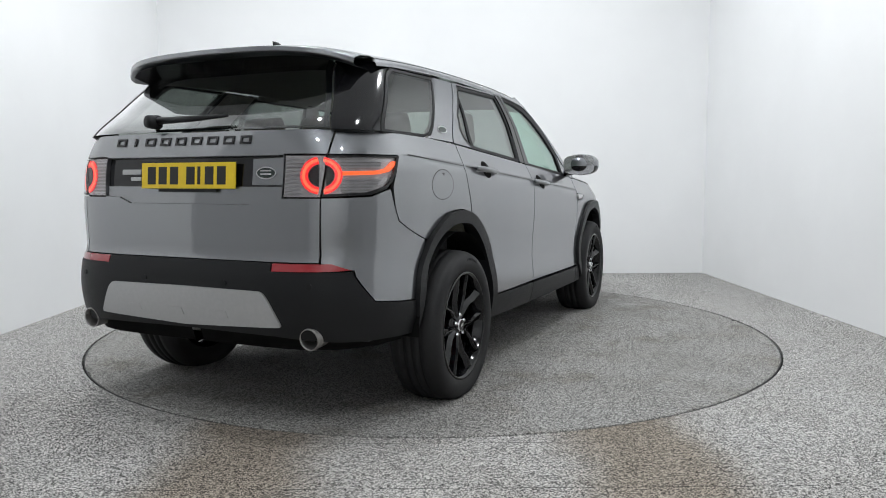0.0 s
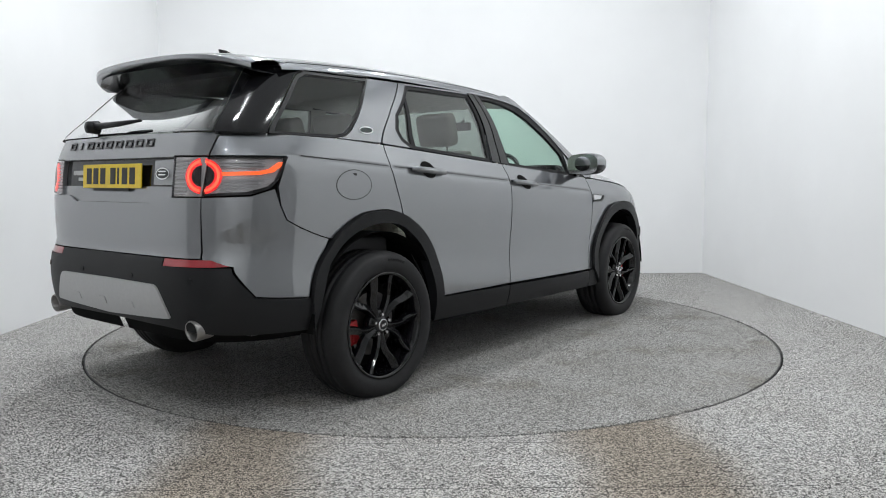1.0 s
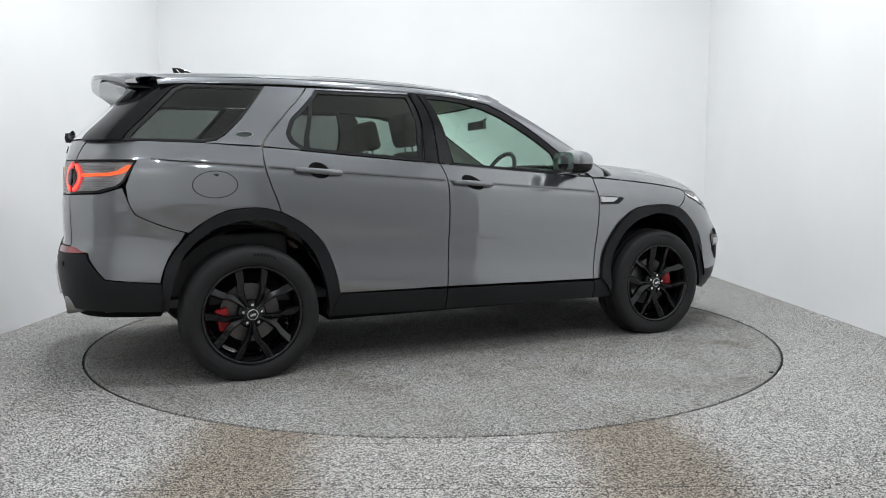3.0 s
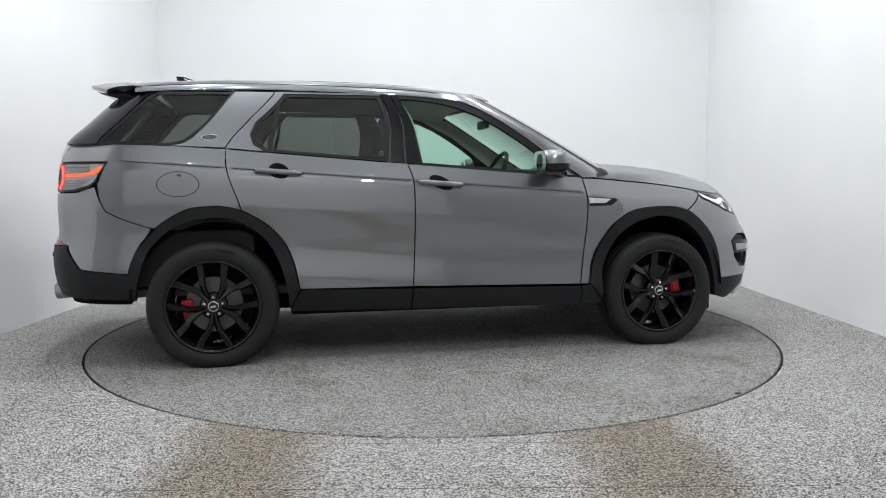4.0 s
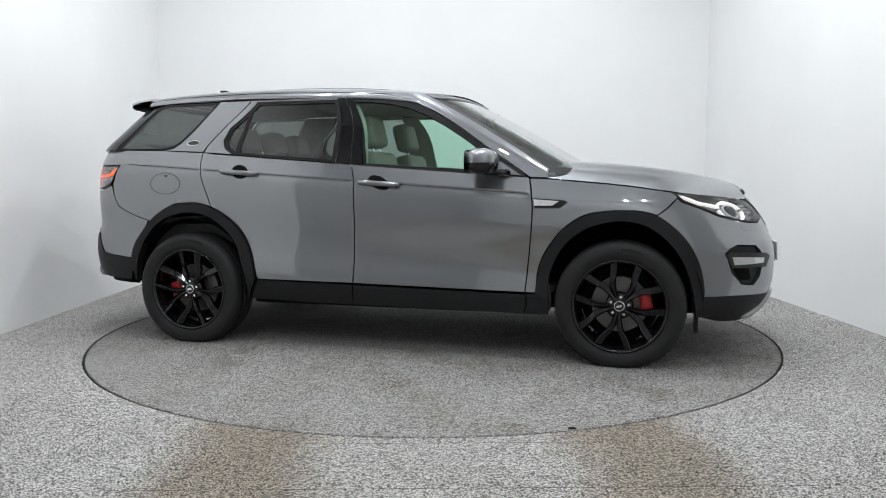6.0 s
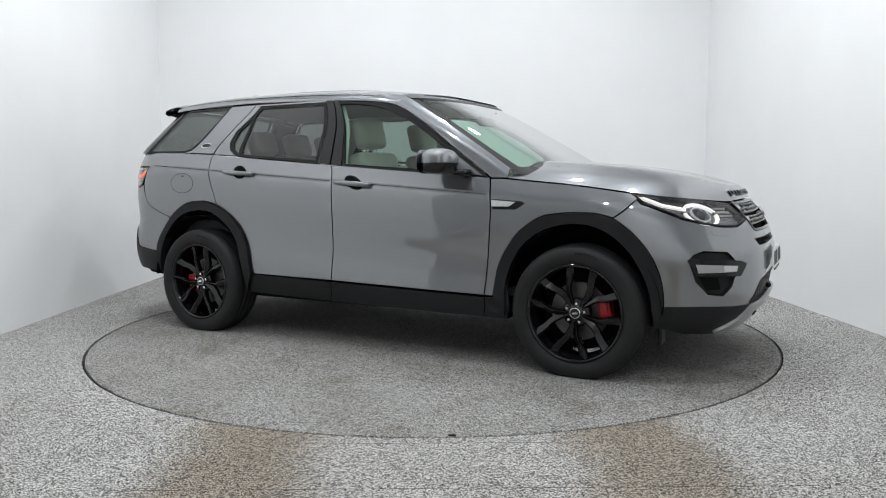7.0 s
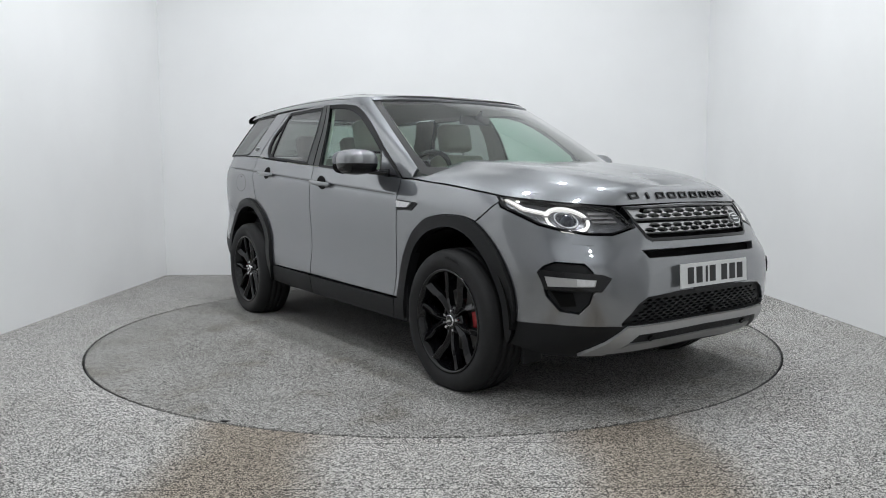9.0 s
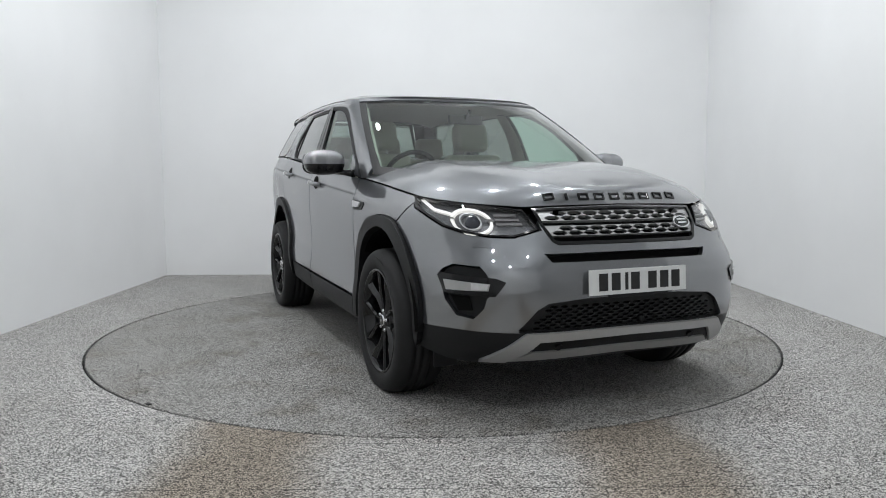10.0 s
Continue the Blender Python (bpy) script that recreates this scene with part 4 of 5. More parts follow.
def build_head_lamp(side):
    lamp = sheet("headlamp", LOWER, HEADLAMP, LAMP_DARK, car, "lit headlamp with a white light ring", side=side, off=-0.030, depth=0)
    sheet("lamp_rim", LOWER, HEADLAMP, GLOSS_BLACK, lamp, "black lamp edge", side=side, holes=[[(1.675, 0.990), (1.80, 0.969), ("f", -0.60, 0.948), ("f", -0.477, 0.931), ("f", -0.440, 0.860), ("f", -0.54, 0.831), ("f", -0.63, 0.833), ("f", -0.708, 0.847), ("f", -0.768, 0.875), (1.725, 0.950)]], off=0.0, gap=0.002, depth=0.03)
    sheet("lamp_cover", LOWER, HEADLAMP, CLEAR_GLASS, lamp, "clear lamp cover", side=side, off=-0.001, depth=0, gap=0.004)
    c = LOWER.find(("f", -0.682, 0.893))[0]
    out = ellipse_on(c, 0.892, 0.098, 0.060, 40)
    sheet("light_ring", LOWER, out, WHITE_GLOW, lamp, "lit white ring", side=side, flat=True, holes=[ellipse_on(c, 0.892, 0.085, 0.0505, 40)], off=-0.014, gap=0, step=0.02)
    for dx, dz, w, h in ((-0.090, 0.012, 0.012, 0.004), (0.090, 0.004, 0.016, 0.005), (0.010, -0.055, 0.005, 0.009)):
        x, z = c + dx, 0.893 + dz
        sheet("ring_bridge", LOWER, [(x - w, z - h), (x + w, z - h), (x + w, z + h), (x - w, z + h)], LAMP_FIN, lamp, "grey bridge across the light ring", side=side, flat=True, off=-0.011, gap=0)
    sheet("lens_bezel", LOWER, ellipse_on(c - 0.004, 0.894, 0.052, 0.038, 32), BRIGHT_SILVER, lamp, "bright lens bezel", side=side, flat=True, holes=[ellipse_on(c - 0.004, 0.894, 0.046, 0.033, 32)], off=-0.017, gap=0, step=0.02)
    o = LOWER.find((1.715, 0.978))[0]
    sheet("light_strip", LOWER, [(o - 0.012, 0.984), (o + 0.050, 0.938), (c - 0.080, 0.917), (c - 0.074, 0.927), (o + 0.060, 0.950), (o + 0.012, 0.984)], WHITE_GLOW, lamp, "lit white strip", side=side, flat=True, off=-0.014, gap=0, step=0.02)
    p = LOWER.at(LOWER.u(c), 0.893)
    n = LOWER.normal(LOWER.u(c), 0.893)
    bm = bmesh.new()
    bmesh.ops.create_uvsphere(bm, u_segments=20, v_segments=12, radius=0.041)
    bmesh.ops.translate(bm, verts=bm.verts, vec=p - n * 0.040)
    if side < 0:
        for v in bm.verts:
            v.co.y = -v.co.y
        bmesh.ops.reverse_faces(bm, faces=bm.faces[:])
    part("projector", bm, LENS, lamp, "glass projector lens", True)
    for i in range(3):
        z = 0.880 + i * 0.020
        sheet("lamp_fin", LOWER, [(c + 0.112, z), (c + 0.225 - 0.008 * i, z), (c + 0.225 - 0.008 * i, z + 0.010), (c + 0.112, z + 0.010)], LAMP_FIN, lamp, side=side, flat=True, off=-0.020, gap=0)
    sheet("washer_flap", LOWER, [("f", -0.702, 0.808), ("f", -0.630, 0.803), ("f", -0.626, 0.771), ("f", -0.698, 0.778)], PAINT, car, "painted headlamp washer flap", side=side, off=0.0015, gap=0.001)


FOG = [("f", -0.814, 0.655), ("f", -0.800, 0.682), ("f", -0.772, 0.702), ("f", -0.690, 0.697), ("f", -0.672, 0.662), ("f", -0.645, 0.600), ("f", -0.675, 0.562), ("f", -0.684, 0.520), ("f", -0.716, 0.472), ("f", -0.766, 0.481), ("f", -0.796, 0.545)]


def build_fog_lamp(side):
    pocket = sheet("fog_lamp", LOWER, FOG, TRIM_BLACK, car, "lit fog lamp in a gloss black surround", side=side, off=-0.02, depth=0)
    sheet("surround", LOWER, [("f", -0.814, 0.652), ("f", -0.806, 0.664), ("f", -0.640, 0.650), ("f", -0.606, 0.634), ("f", -0.612, 0.622), ("f", -0.645, 0.572), ("f", -0.798, 0.578)], GLOSS_BLACK, pocket, "gloss black surround", side=side, off=0.006, gap=0)
    sheet("lamp_glass", LOWER, [("f", -0.799, 0.636), ("f", -0.662, 0.626), ("f", -0.668, 0.596), ("f", -0.792, 0.592)], SILVER, pocket, "clear fog lamp", side=side, off=0.009, gap=0)
    sheet("lit_element", LOWER, [("f", -0.722, 0.629), ("f", -0.666, 0.624), ("f", -0.672, 0.600), ("f", -0.722, 0.598)], BRIGHT_SILVER, pocket, "lit white element", side=side, off=0.012, gap=0)
    sheet("mesh_insert", LOWER, [("f", -0.788, 0.568), ("f", -0.735, 0.565), ("f", -0.725, 0.505), ("f", -0.765, 0.500)], LINER, pocket, "black mesh insert", side=side, off=-0.012, gap=0)


def letter_bars(parent, surf, end, y0, y1, z, h, off):
    """Nine raised black bars stand for the model's lettering."""
    for i in range(9):
        y = y0 + (y1 - y0) * i / 8
        w = 0.012 if i == 1 else 0.056
        a, b = y - w / 2, y + w / 2
        sheet("letter_bar", surf, [(end, a, z - h / 2), (end, b, z - h / 2), (end, b, z + h / 2), (end, a, z + h / 2)], GLOSS_BLACK, parent, "", off=off, gap=0, depth=0.006, holes=[[(end, a + 0.010, z - h * 0.28), (end, b - 0.010, z - h * 0.28), (end, b - 0.010, z + h * 0.28), (end, a + 0.010, z + h * 0.28)]] if i != 1 else ())


def number_plate(parent, x, z, w, h, tilt, material, sgn, label):
    """A plate with bars for its characters; sgn is the way it faces."""
    m = Matrix.Translation((x, 0, z)) @ Matrix.Rotation(tilt, 4, "Y")
    bm = bmesh.new()
    box(bm, -0.003, 0.003, -w / 2, w / 2, -h / 2, h / 2, 0.0015, m)
    plate = part("number_plate", bm, material, parent, label)
    xs = [-0.187, -0.122, -0.066, -0.020, 0.072, 0.137, 0.200]
    for i, y in enumerate(xs):
        bm = bmesh.new()
        bw = 0.016 if i == 2 else 0.046
        box(bm, sgn * 0.0032 - 0.001, sgn * 0.0032 + 0.001, y - bw / 2, y + bw / 2, -0.038, 0.038, 0.0, m)
        part("plate_bar", bm, PLATE_BLACK, plate)
    for y in (-0.243, 0.243):
        bm = bmesh.new()
        lathe(bm, [(0.0, sgn * 0.0045), (0.006, sgn * 0.0045), (0.007, sgn * 0.003)], 12, "y", m @ Matrix.Translation((0, y, 0)) @ Matrix.Rotation(radians(-90), 4, "Z"))
        part("plate_screw", bm, material, plate)
    bm = bmesh.new()
    box(bm, -0.004, 0.002, -0.16, 0.16, -h / 2 - 0.014, -h / 2, 0.0015, m)
    part("plate_holder", bm, TRIM_BLACK, plate, "black plate holder lip")


def oval_badge(parent, surf, end, y, z, off):
    c = surf.find((end, y, z))[0]
    b = sheet("oval_badge", surf, ellipse_on(c, z, 0.048, 0.026, 28), CHROME, parent, "dark oval badge with a silver rim", flat=True, off=off, gap=0, depth=0.01)
    sheet("badge_face", surf, ellipse_on(c, z, 0.048, 0.026, 28), GREEN_OVAL, b, "", flat=True, off=off + 0.001, gap=0.005, depth=0)
    for dz in (-0.008, 0.006):
        sheet("badge_bar", surf, [(c - 0.026, z + dz), (c + 0.026, z + dz), (c + 0.026, z + dz + 0.006), (c - 0.026, z + dz + 0.006)], CHROME, b, "", flat=True, off=off + 0.002, gap=0, depth=0)


def build_tailgate():
    gate = sheet("tailgate", LOWER, mirror_pts([("r", 0.0, 1.278), ("r", -0.668, 1.276), ("r", -0.665, 1.172), ("r", -0.490, 1.174), ("r", -0.490, 0.998), ("r", -0.650, 0.998), ("r", -0.645, 0.737), ("r", 0.0, 0.737)]), PAINT, car, "grey painted tailgate", holes=[mirror_pts([("r", 0.0, 1.168), ("r", -0.485, 1.168), ("r", -0.485, 1.002), ("r", -0.40, 0.998), ("r", -0.33, 0.972), ("r", 0.0, 0.972)])])
    sheet("plate_recess", LOWER, mirror_pts([("r", 0.0, 1.172), ("r", -0.489, 1.172), ("r", -0.489, 0.99), ("r", -0.33, 0.965), ("r", 0.0, 0.965)]), GLOSS_BLACK, gate, "gloss black plate recess", off=-0.022, gap=0, depth=0)
    sheet("recess_lower", LOWER, mirror_pts([("r", 0.0, 1.045), ("r", -0.485, 1.045), ("r", -0.485, 0.999), ("r", -0.40, 0.996), ("r", -0.33, 0.970), ("r", 0.0, 0.970)]), PAINT, gate, off=-0.012, gap=0.001)
    sheet("recess_side", LOWER, [("r", -0.33, 1.160), ("r", -0.485, 1.165), ("r", -0.485, 1.05), ("r", -0.33, 1.05)], PAINT, gate, off=-0.016, gap=0.001)
    letter_bars(gate, LOWER, "r", 0.405, -0.295, 1.236, 0.034, 0.005)
    number_plate(gate, -2.272, 1.090, 0.52, 0.111, radians(4), PLATE_YELLOW, -1, "yellow number plate with black bars")
    oval_badge(gate, LOWER, "r", -0.405, 1.100, -0.008)
    sheet("name_bar", LOWER, [("r", 0.40, 1.098), ("r", 0.285, 1.098), ("r", 0.285, 1.120), ("r", 0.40, 1.120)], SILVER, gate, "small silver lettering bar", off=-0.015, gap=0)
    sheet("name_bar", LOWER, [("r", 0.345, 1.070), ("r", 0.285, 1.070), ("r", 0.285, 1.086), ("r", 0.345, 1.086)], SILVER, gate, "small silver lettering bar", off=-0.015, gap=0)
    glass = mirror_pts([("r", 0.0, 1.60), ("r", -0.490, 1.60), ("r", -0.535, 1.52), ("r", -0.600, 1.40), ("r", -0.660, 1.280), ("r", 0.0, 1.282)])
    sheet("rear_window", UPPER, glass, REAR_GLASS, gate, "dark rear window", off=-0.003, depth=0, gap=0.002)
    bm = bmesh.new()
    panel(bm, UPPER, glass, holes=[mirror_pts([("r", 0.0, 1.585), ("r", -0.465, 1.585), ("r", -0.510, 1.51), ("r", -0.575, 1.40), ("r", -0.628, 1.296), ("r", 0.0, 1.298)])], off=-0.005, depth=0, gap=0.002)
    part("window_band", bm, SEAL, gate, "black window edge band", True)
    # wiper
    bm = bmesh.new()
    pts = [UPPER.at(UPPER.u(UPPER.find(("r", y, z))[0]), z) + Vector((-0.035, 0, 0.012)) for y, z in ((0.20, 1.318), (0.0, 1.322), (-0.18, 1.330))]
    tube(bm, pts, [0.020, 0.016, 0.008], 10, 0.8)
    part("wiper_arm", bm, TRIM_BLACK, gate, "black rear wiper", True)
    bm = bmesh.new()
    lathe(bm, [(0.0, -0.06), (0.028, -0.055), (0.033, 0.0)], 20, "y", Matrix.Translation(pts[0] + Vector((0.02, 0.02, -0.004))) @ Matrix.Rotation(radians(-90), 4, "Z"))
    part("wiper_boss", bm, TRIM_BLACK, gate, "", True)
    # spoiler
    bm = bmesh.new()
    prof = [(0.0, 0.0), (0.35, 0.012), (0.75, 0.006), (1.0, -0.010), (1.0, -0.034), (0.85, -0.052), (0.55, -0.055), (0.25, -0.06), (0.02, -0.075)]

    def sp(a, b):
        y = -0.642 + 1.284 * b
        k = abs(y) / 0.642
        i = min(int(a * 8), 7)
        t = a * 8 - i
        p = [prof[i][j] + (prof[i + 1][j] - prof[i][j]) * t for j in (0, 1)]
        root = -1.775 + 0.02 * k ** 2
        length = 0.335 - 0.135 * k ** 5
        drop = -0.032 * k ** 6 - 0.024 * k * k
        return Vector((root - length * p[0], y, 1.664 + drop + p[1] * (0.8 + 0.1 * k ** 8) - 0.012 * p[0]))
    grid_mesh(bm, sp, 32, 48)
    bmesh.ops.recalc_face_normals(bm, faces=bm.faces[:])
    spoiler = part("spoiler", bm, PAINT, gate, "grey roof spoiler", True)
    bm = bmesh.new()
    grid_mesh(bm, lambda a, b: Vector((-1.86 - 0.21 * (1 - 0.35 * abs(2 * b - 1) ** 5) * a, -0.575 + 1.15 * b, 1.566 + 0.036 * a - 0.035 * abs(2 * b - 1) ** 6)), 6, 24)
    bmesh.ops.recalc_face_normals(bm, faces=bm.faces[:])
    part("spoiler_underside", bm, GLOSS_BLACK, spoiler, "gloss black spoiler underside", True)


def build_rear_bumper():
    b = sheet("rear_bumper", LOWER, [("r", 0.0, 0.733), ("r", -0.445, 0.733), ("r", -0.445, 0.700), ("r", -0.755, 0.700), ("r", -0.760, 0.678), (-2.098, 0.570), (-1.835, 0.542), (-1.800, 0.395), (-2.02, 0.405), ("r", -0.70, 0.415), ("r", -0.45, 0.435), ("r", 0.0, 0.440)], TRIM_BLACK, car, "textured black lower rear bumper", both=True, off=0.006, gap=0)
    sheet("skid_plate", LOWER, mirror_pts([("r", 0.0, 0.625), ("r", -0.410, 0.622), ("r", -0.435, 0.60), ("r", -0.500, 0.475), ("r", 0.0, 0.455)]), SILVER, b, "silver skid plate", off=0.016, corner=0.02)
    for y in (-0.20, 0.04, 0.28):
        sheet("skid_notch", LOWER, [("r", y - 0.04, 0.500), ("r", y + 0.04, 0.500), ("r", y + 0.03, 0.530), ("r", y - 0.03, 0.530)], SILVER, b, off=0.0185, gap=0)
    for y in (-0.62, -0.22, 0.22, 0.62):
        c = LOWER.find(("r", y, 0.645))[0]
        sheet("parking_sensor", LOWER, ellipse_on(c, 0.645, 0.014, 0.012, 16), SEAL, b, "round parking sensor", flat=True, off=0.010, gap=0)
    for sgn in (-1, 1):
        bm = bmesh.new()
        m = Matrix.Translation((-2.245, sgn * 0.61, 0.432)) @ Matrix.Rotation(radians(90), 4, "Z") @ Matrix.Rotation(radians(-5), 4, "X")
        lathe(bm, [(0.030, -0.06), (0.040, 0.030), (0.043, 0.036), (0.047, 0.030), (0.046, -0.16)], 28, "y", m)
        ex = part("exhaust_tip", bm, STEEL, b, "brushed steel exhaust tip", True)
        # a black disc closes the pipe and paints in the shade of its bore
        bm = bmesh.new()
        lathe(bm, [(0.0, -0.04), (0.036, -0.04)], 20, "y", m)
        part("bore_shade_disc", bm, LINER, b, "black disc painted as shade in the exhaust bore")
    # floor of the car
    bm = bmesh.new()
    box(bm, -1.15, 2.02, -0.58, 0.58, 0.27, 0.36, 0.03)
    box(bm, -2.15, -1.2, -0.55, 0.55, 0.42, 0.50, 0.02)
    box(bm, -1.50, -1.24, -0.62, 0.62, 0.30, 0.40, 0.03)
    box(bm, -0.95, 0.97, -0.82, 0.82, 0.27, 0.36, 0.02)
    part("underbody", bm, LINER, car, "black underbody")
    bm = bmesh.new()
    tube(bm, [(-2.08, -0.58, 0.415), (-1.98, -0.36, 0.40), (-1.95, 0.36, 0.40), (-2.08, 0.58, 0.415)], [0.04, 0.075, 0.075, 0.04], 16, 0.8)
    part("silencer", bm, STEEL, car, "dull steel exhaust silencer", True)


def build_front():
    grille_hole = mirror_pts([("f", 0.0, 0.948), ("f", -0.432, 0.940), ("f", -0.418, 0.865), ("f", -0.385, 0.800), ("f", -0.36, 0.787), ("f", 0.0, 0.787)])
    slot = mirror_pts([("f", 0.0, 0.752), ("f", -0.43, 0.750), ("f", -0.405, 0.716), ("f", 0.0, 0.716)])
    low = mirror_pts([("f", 0.0, 0.556), ("f", -0.25, 0.554), ("f", -0.430, 0.540), ("f", -0.480, 0.512), ("f", -0.552, 0.428), ("f", -0.545, 0.412), ("f", 0.0, 0.412)])
    half = [("f", 0.0, 0.955), ("f", -0.43, 0.944), ("f", -0.422, 0.849), ("f", -0.54, 0.816), ("f", -0.63, 0.818), ("f", -0.714, 0.832), ("f", -0.777, 0.860), (1.710, 0.938), (1.685, 0.962), (1.662, 0.935), (1.580, 0.866)] + [p for p in ARCH_F_OUT if p[0] > 1.6] + [(1.845, 0.413), ("f", -0.78, 0.418), ("f", -0.555, 0.412), ("f", 0.0, 0.405)]
    bm = bmesh.new()
    cut = [[LOWER.find(p) for p in poly] for poly in (grille_hole, slot, low)]
    right = [LOWER.find(p) for p in half]
    left = [(9.0 - s, z) for s, z in reversed(right) if abs(s - 4.5) > 1e-3]
    fog_r = [LOWER.find(p) for p in FOG]
    fog_l = [(9.0 - s, z) for s, z in fog_r]
    panel(bm, LOWER, right + left, holes=cut + [fog_r, fog_l], flat=True, gap=0.0015, depth=0.03)
    bumper = part("front_bumper", bm, PAINT, car, "grey painted front bumper", True)
    # upper grille
    sheet("grille_back", LOWER, grille_hole, LINER, bumper, "black grille backing", off=-0.045, gap=-0.01, depth=0)
    bm = bmesh.new()
    inner = mirror_pts([("f", 0.0, 0.938), ("f", -0.415, 0.930), ("f", -0.402, 0.865), ("f", -0.372, 0.808), ("f", -0.355, 0.802), ("f", 0.0, 0.802)])
    panel(bm, LOWER, grille_hole, holes=[inner], off=0.003, gap=0.001, depth=0.04)
    part("grille_frame", bm, GLOSS_BLACK, bumper, "gloss black grille frame", True)
    for z0, z1, w in ((0.892, 0.935, 0.408), (0.828, 0.871, 0.392)):
        s0, s1 = LOWER.find(("f", -w, z0))[0], LOWER.find(("f", w, z0))[0]
        bm = bmesh.new()
        holes = []
        nh = 10
        for r in range(2):
            zc = z0 + (z1 - z0) * (0.27 + 0.46 * r)
            for i in range(nh - r):
                sc = s0 + (s1 - s0) * (i + 0.75 + 0.5 * r) / (nh + 0.5)
                hw = (s1 - s0) / nh * 0.475
                hh = (z1 - z0) * 0.228
                holes.append([(sc - hw, zc), (sc - hw * 0.5, zc - hh), (sc + hw * 0.5, zc - hh), (sc + hw, zc), (sc + hw * 0.5, zc + hh), (sc - hw * 0.5, zc + hh)])
        panel(bm, LOWER, [(s0, z0), (s1, z0), (s1 + 0.008, z1), (s0 - 0.008, z1)], holes=holes, flat=True, off=-0.006, gap=0, depth=0.02, step=0.03)
        part("grille_bar", bm, SILVER, bumper, "silver honeycomb grille bar", True)
    oval_badge(bumper, LOWER, "f", 0.325, 0.868, 0.008)
    # slot, plate, lower grille
    sheet("slot_back", LOWER, slot, LINER, bumper, "black intake slot", off=-0.04, gap=-0.01, depth=0)
    number_plate(bumper, 2.304, 0.625, 0.52, 0.111, radians(-3), PLATE_WHITE, 1, "white number plate with black bars")
    sheet("lower_grille_back", LOWER, low, LINER, bumper, "black lower grille backing", off=-0.05, gap=-0.01, depth=0)
    lowf = [LOWER.find(p) for p in low]
    holes = []
    rows, pitch = 8, 0.056
    for r in range(rows):
        zc = 0.424 + r * 0.0138
        lim = 0.53 - max(0.0, zc - 0.425) * 1.05
        k = int(2 * lim / pitch)
        for i in range(-k // 2, k // 2 + 1):
            sc = 4.5 + (i + 0.5 * (r % 2)) * pitch * 0.86
            hw, hh = 0.0195, 0.0056
            cell = [(sc - hw, zc), (sc - hw * 0.5, zc - hh), (sc + hw * 0.5, zc - hh), (sc + hw, zc), (sc + hw * 0.5, zc + hh), (sc - hw * 0.5, zc + hh)]
            if all(inside(q, lowf) for q in cell):
                holes.append(cell)
    bm = bmesh.new()
    panel(bm, LOWER, lowf, holes=holes, flat=True, off=-0.020, gap=0, depth=0.012, step=0.04)
    part("lower_grille", bm, TRIM_BLACK, bumper, "black honeycomb lower grille", True)
    bm = bmesh.new()
    bmesh.ops.create_uvsphere(bm, u_segments=14, v_segments=8, radius=0.016)
    bmesh.ops.translate(bm, verts=bm.verts, vec=(2.262, 0.05, 0.442))
    part("camera_pod", bm, SEAL, bumper, "small black camera pod", True)
    # black valance and silver skid
    val = sheet("front_valance", LOWER, [("f", 0.0, 0.414), ("f", -0.55, 0.414), ("f", -0.78, 0.420), (1.845, 0.415), (1.795, 0.300), (1.93, 0.262), ("f", -0.62, 0.250), ("f", 0.0, 0.262)], TRIM_BLACK, car, "black front valance", both=True, off=-0.004, gap=0)
    skid = [("f", 0.0, 0.414), ("f", -0.520, 0.410), ("f", -0.585, 0.350), ("f", -0.665, 0.275), ("f", -0.565, 0.275), ("f", -0.50, 0.325), ("f", -0.455, 0.372), ("f", 0.0, 0.378)]
    sheet("skid_trim", LOWER, mirror_pts(skid), SILVER, val, "satin silver skid trim", off=0.012, gap=0, depth=0.02)
    sheet("skid_lip", LOWER, mirror_pts([("f", 0.0, 0.325), ("f", -0.475, 0.318), ("f", -0.55, 0.272), ("f", 0.0, 0.285)]), SILVER, val, "satin silver skid lip", off=0.004, gap=0, depth=0.02)
    for y in (-0.36, 0.36):
        c = LOWER.find(("f", y, 0.340))[0]
        sheet("parking_sensor", LOWER, ellipse_on(c, 0.340, 0.016, 0.013, 16), SEAL, val, "round parking sensor", flat=True, off=0.006, gap=0)
    for sgn in (-1, 1):
        bm = bmesh.new()
        box(bm, 1.80, 1.82, sgn * 0.72 - 0.06, sgn * 0.72 + 0.06, 0.195, 0.30, 0.008)
        part("air_deflector", bm, TRIM_BLACK, val, "black rubber air deflector")


BADGE_Z = 0.990


def bonnet_top(x):
    return curve((0.95, 1.172), (1.15, 1.176), (1.30, 1.168), (1.48, 1.148), (1.66, 1.122), (1.88, 1.076), (2.00, 1.036), (2.10, 0.985))(x)


from mathutils.bvhtree import BVHTree


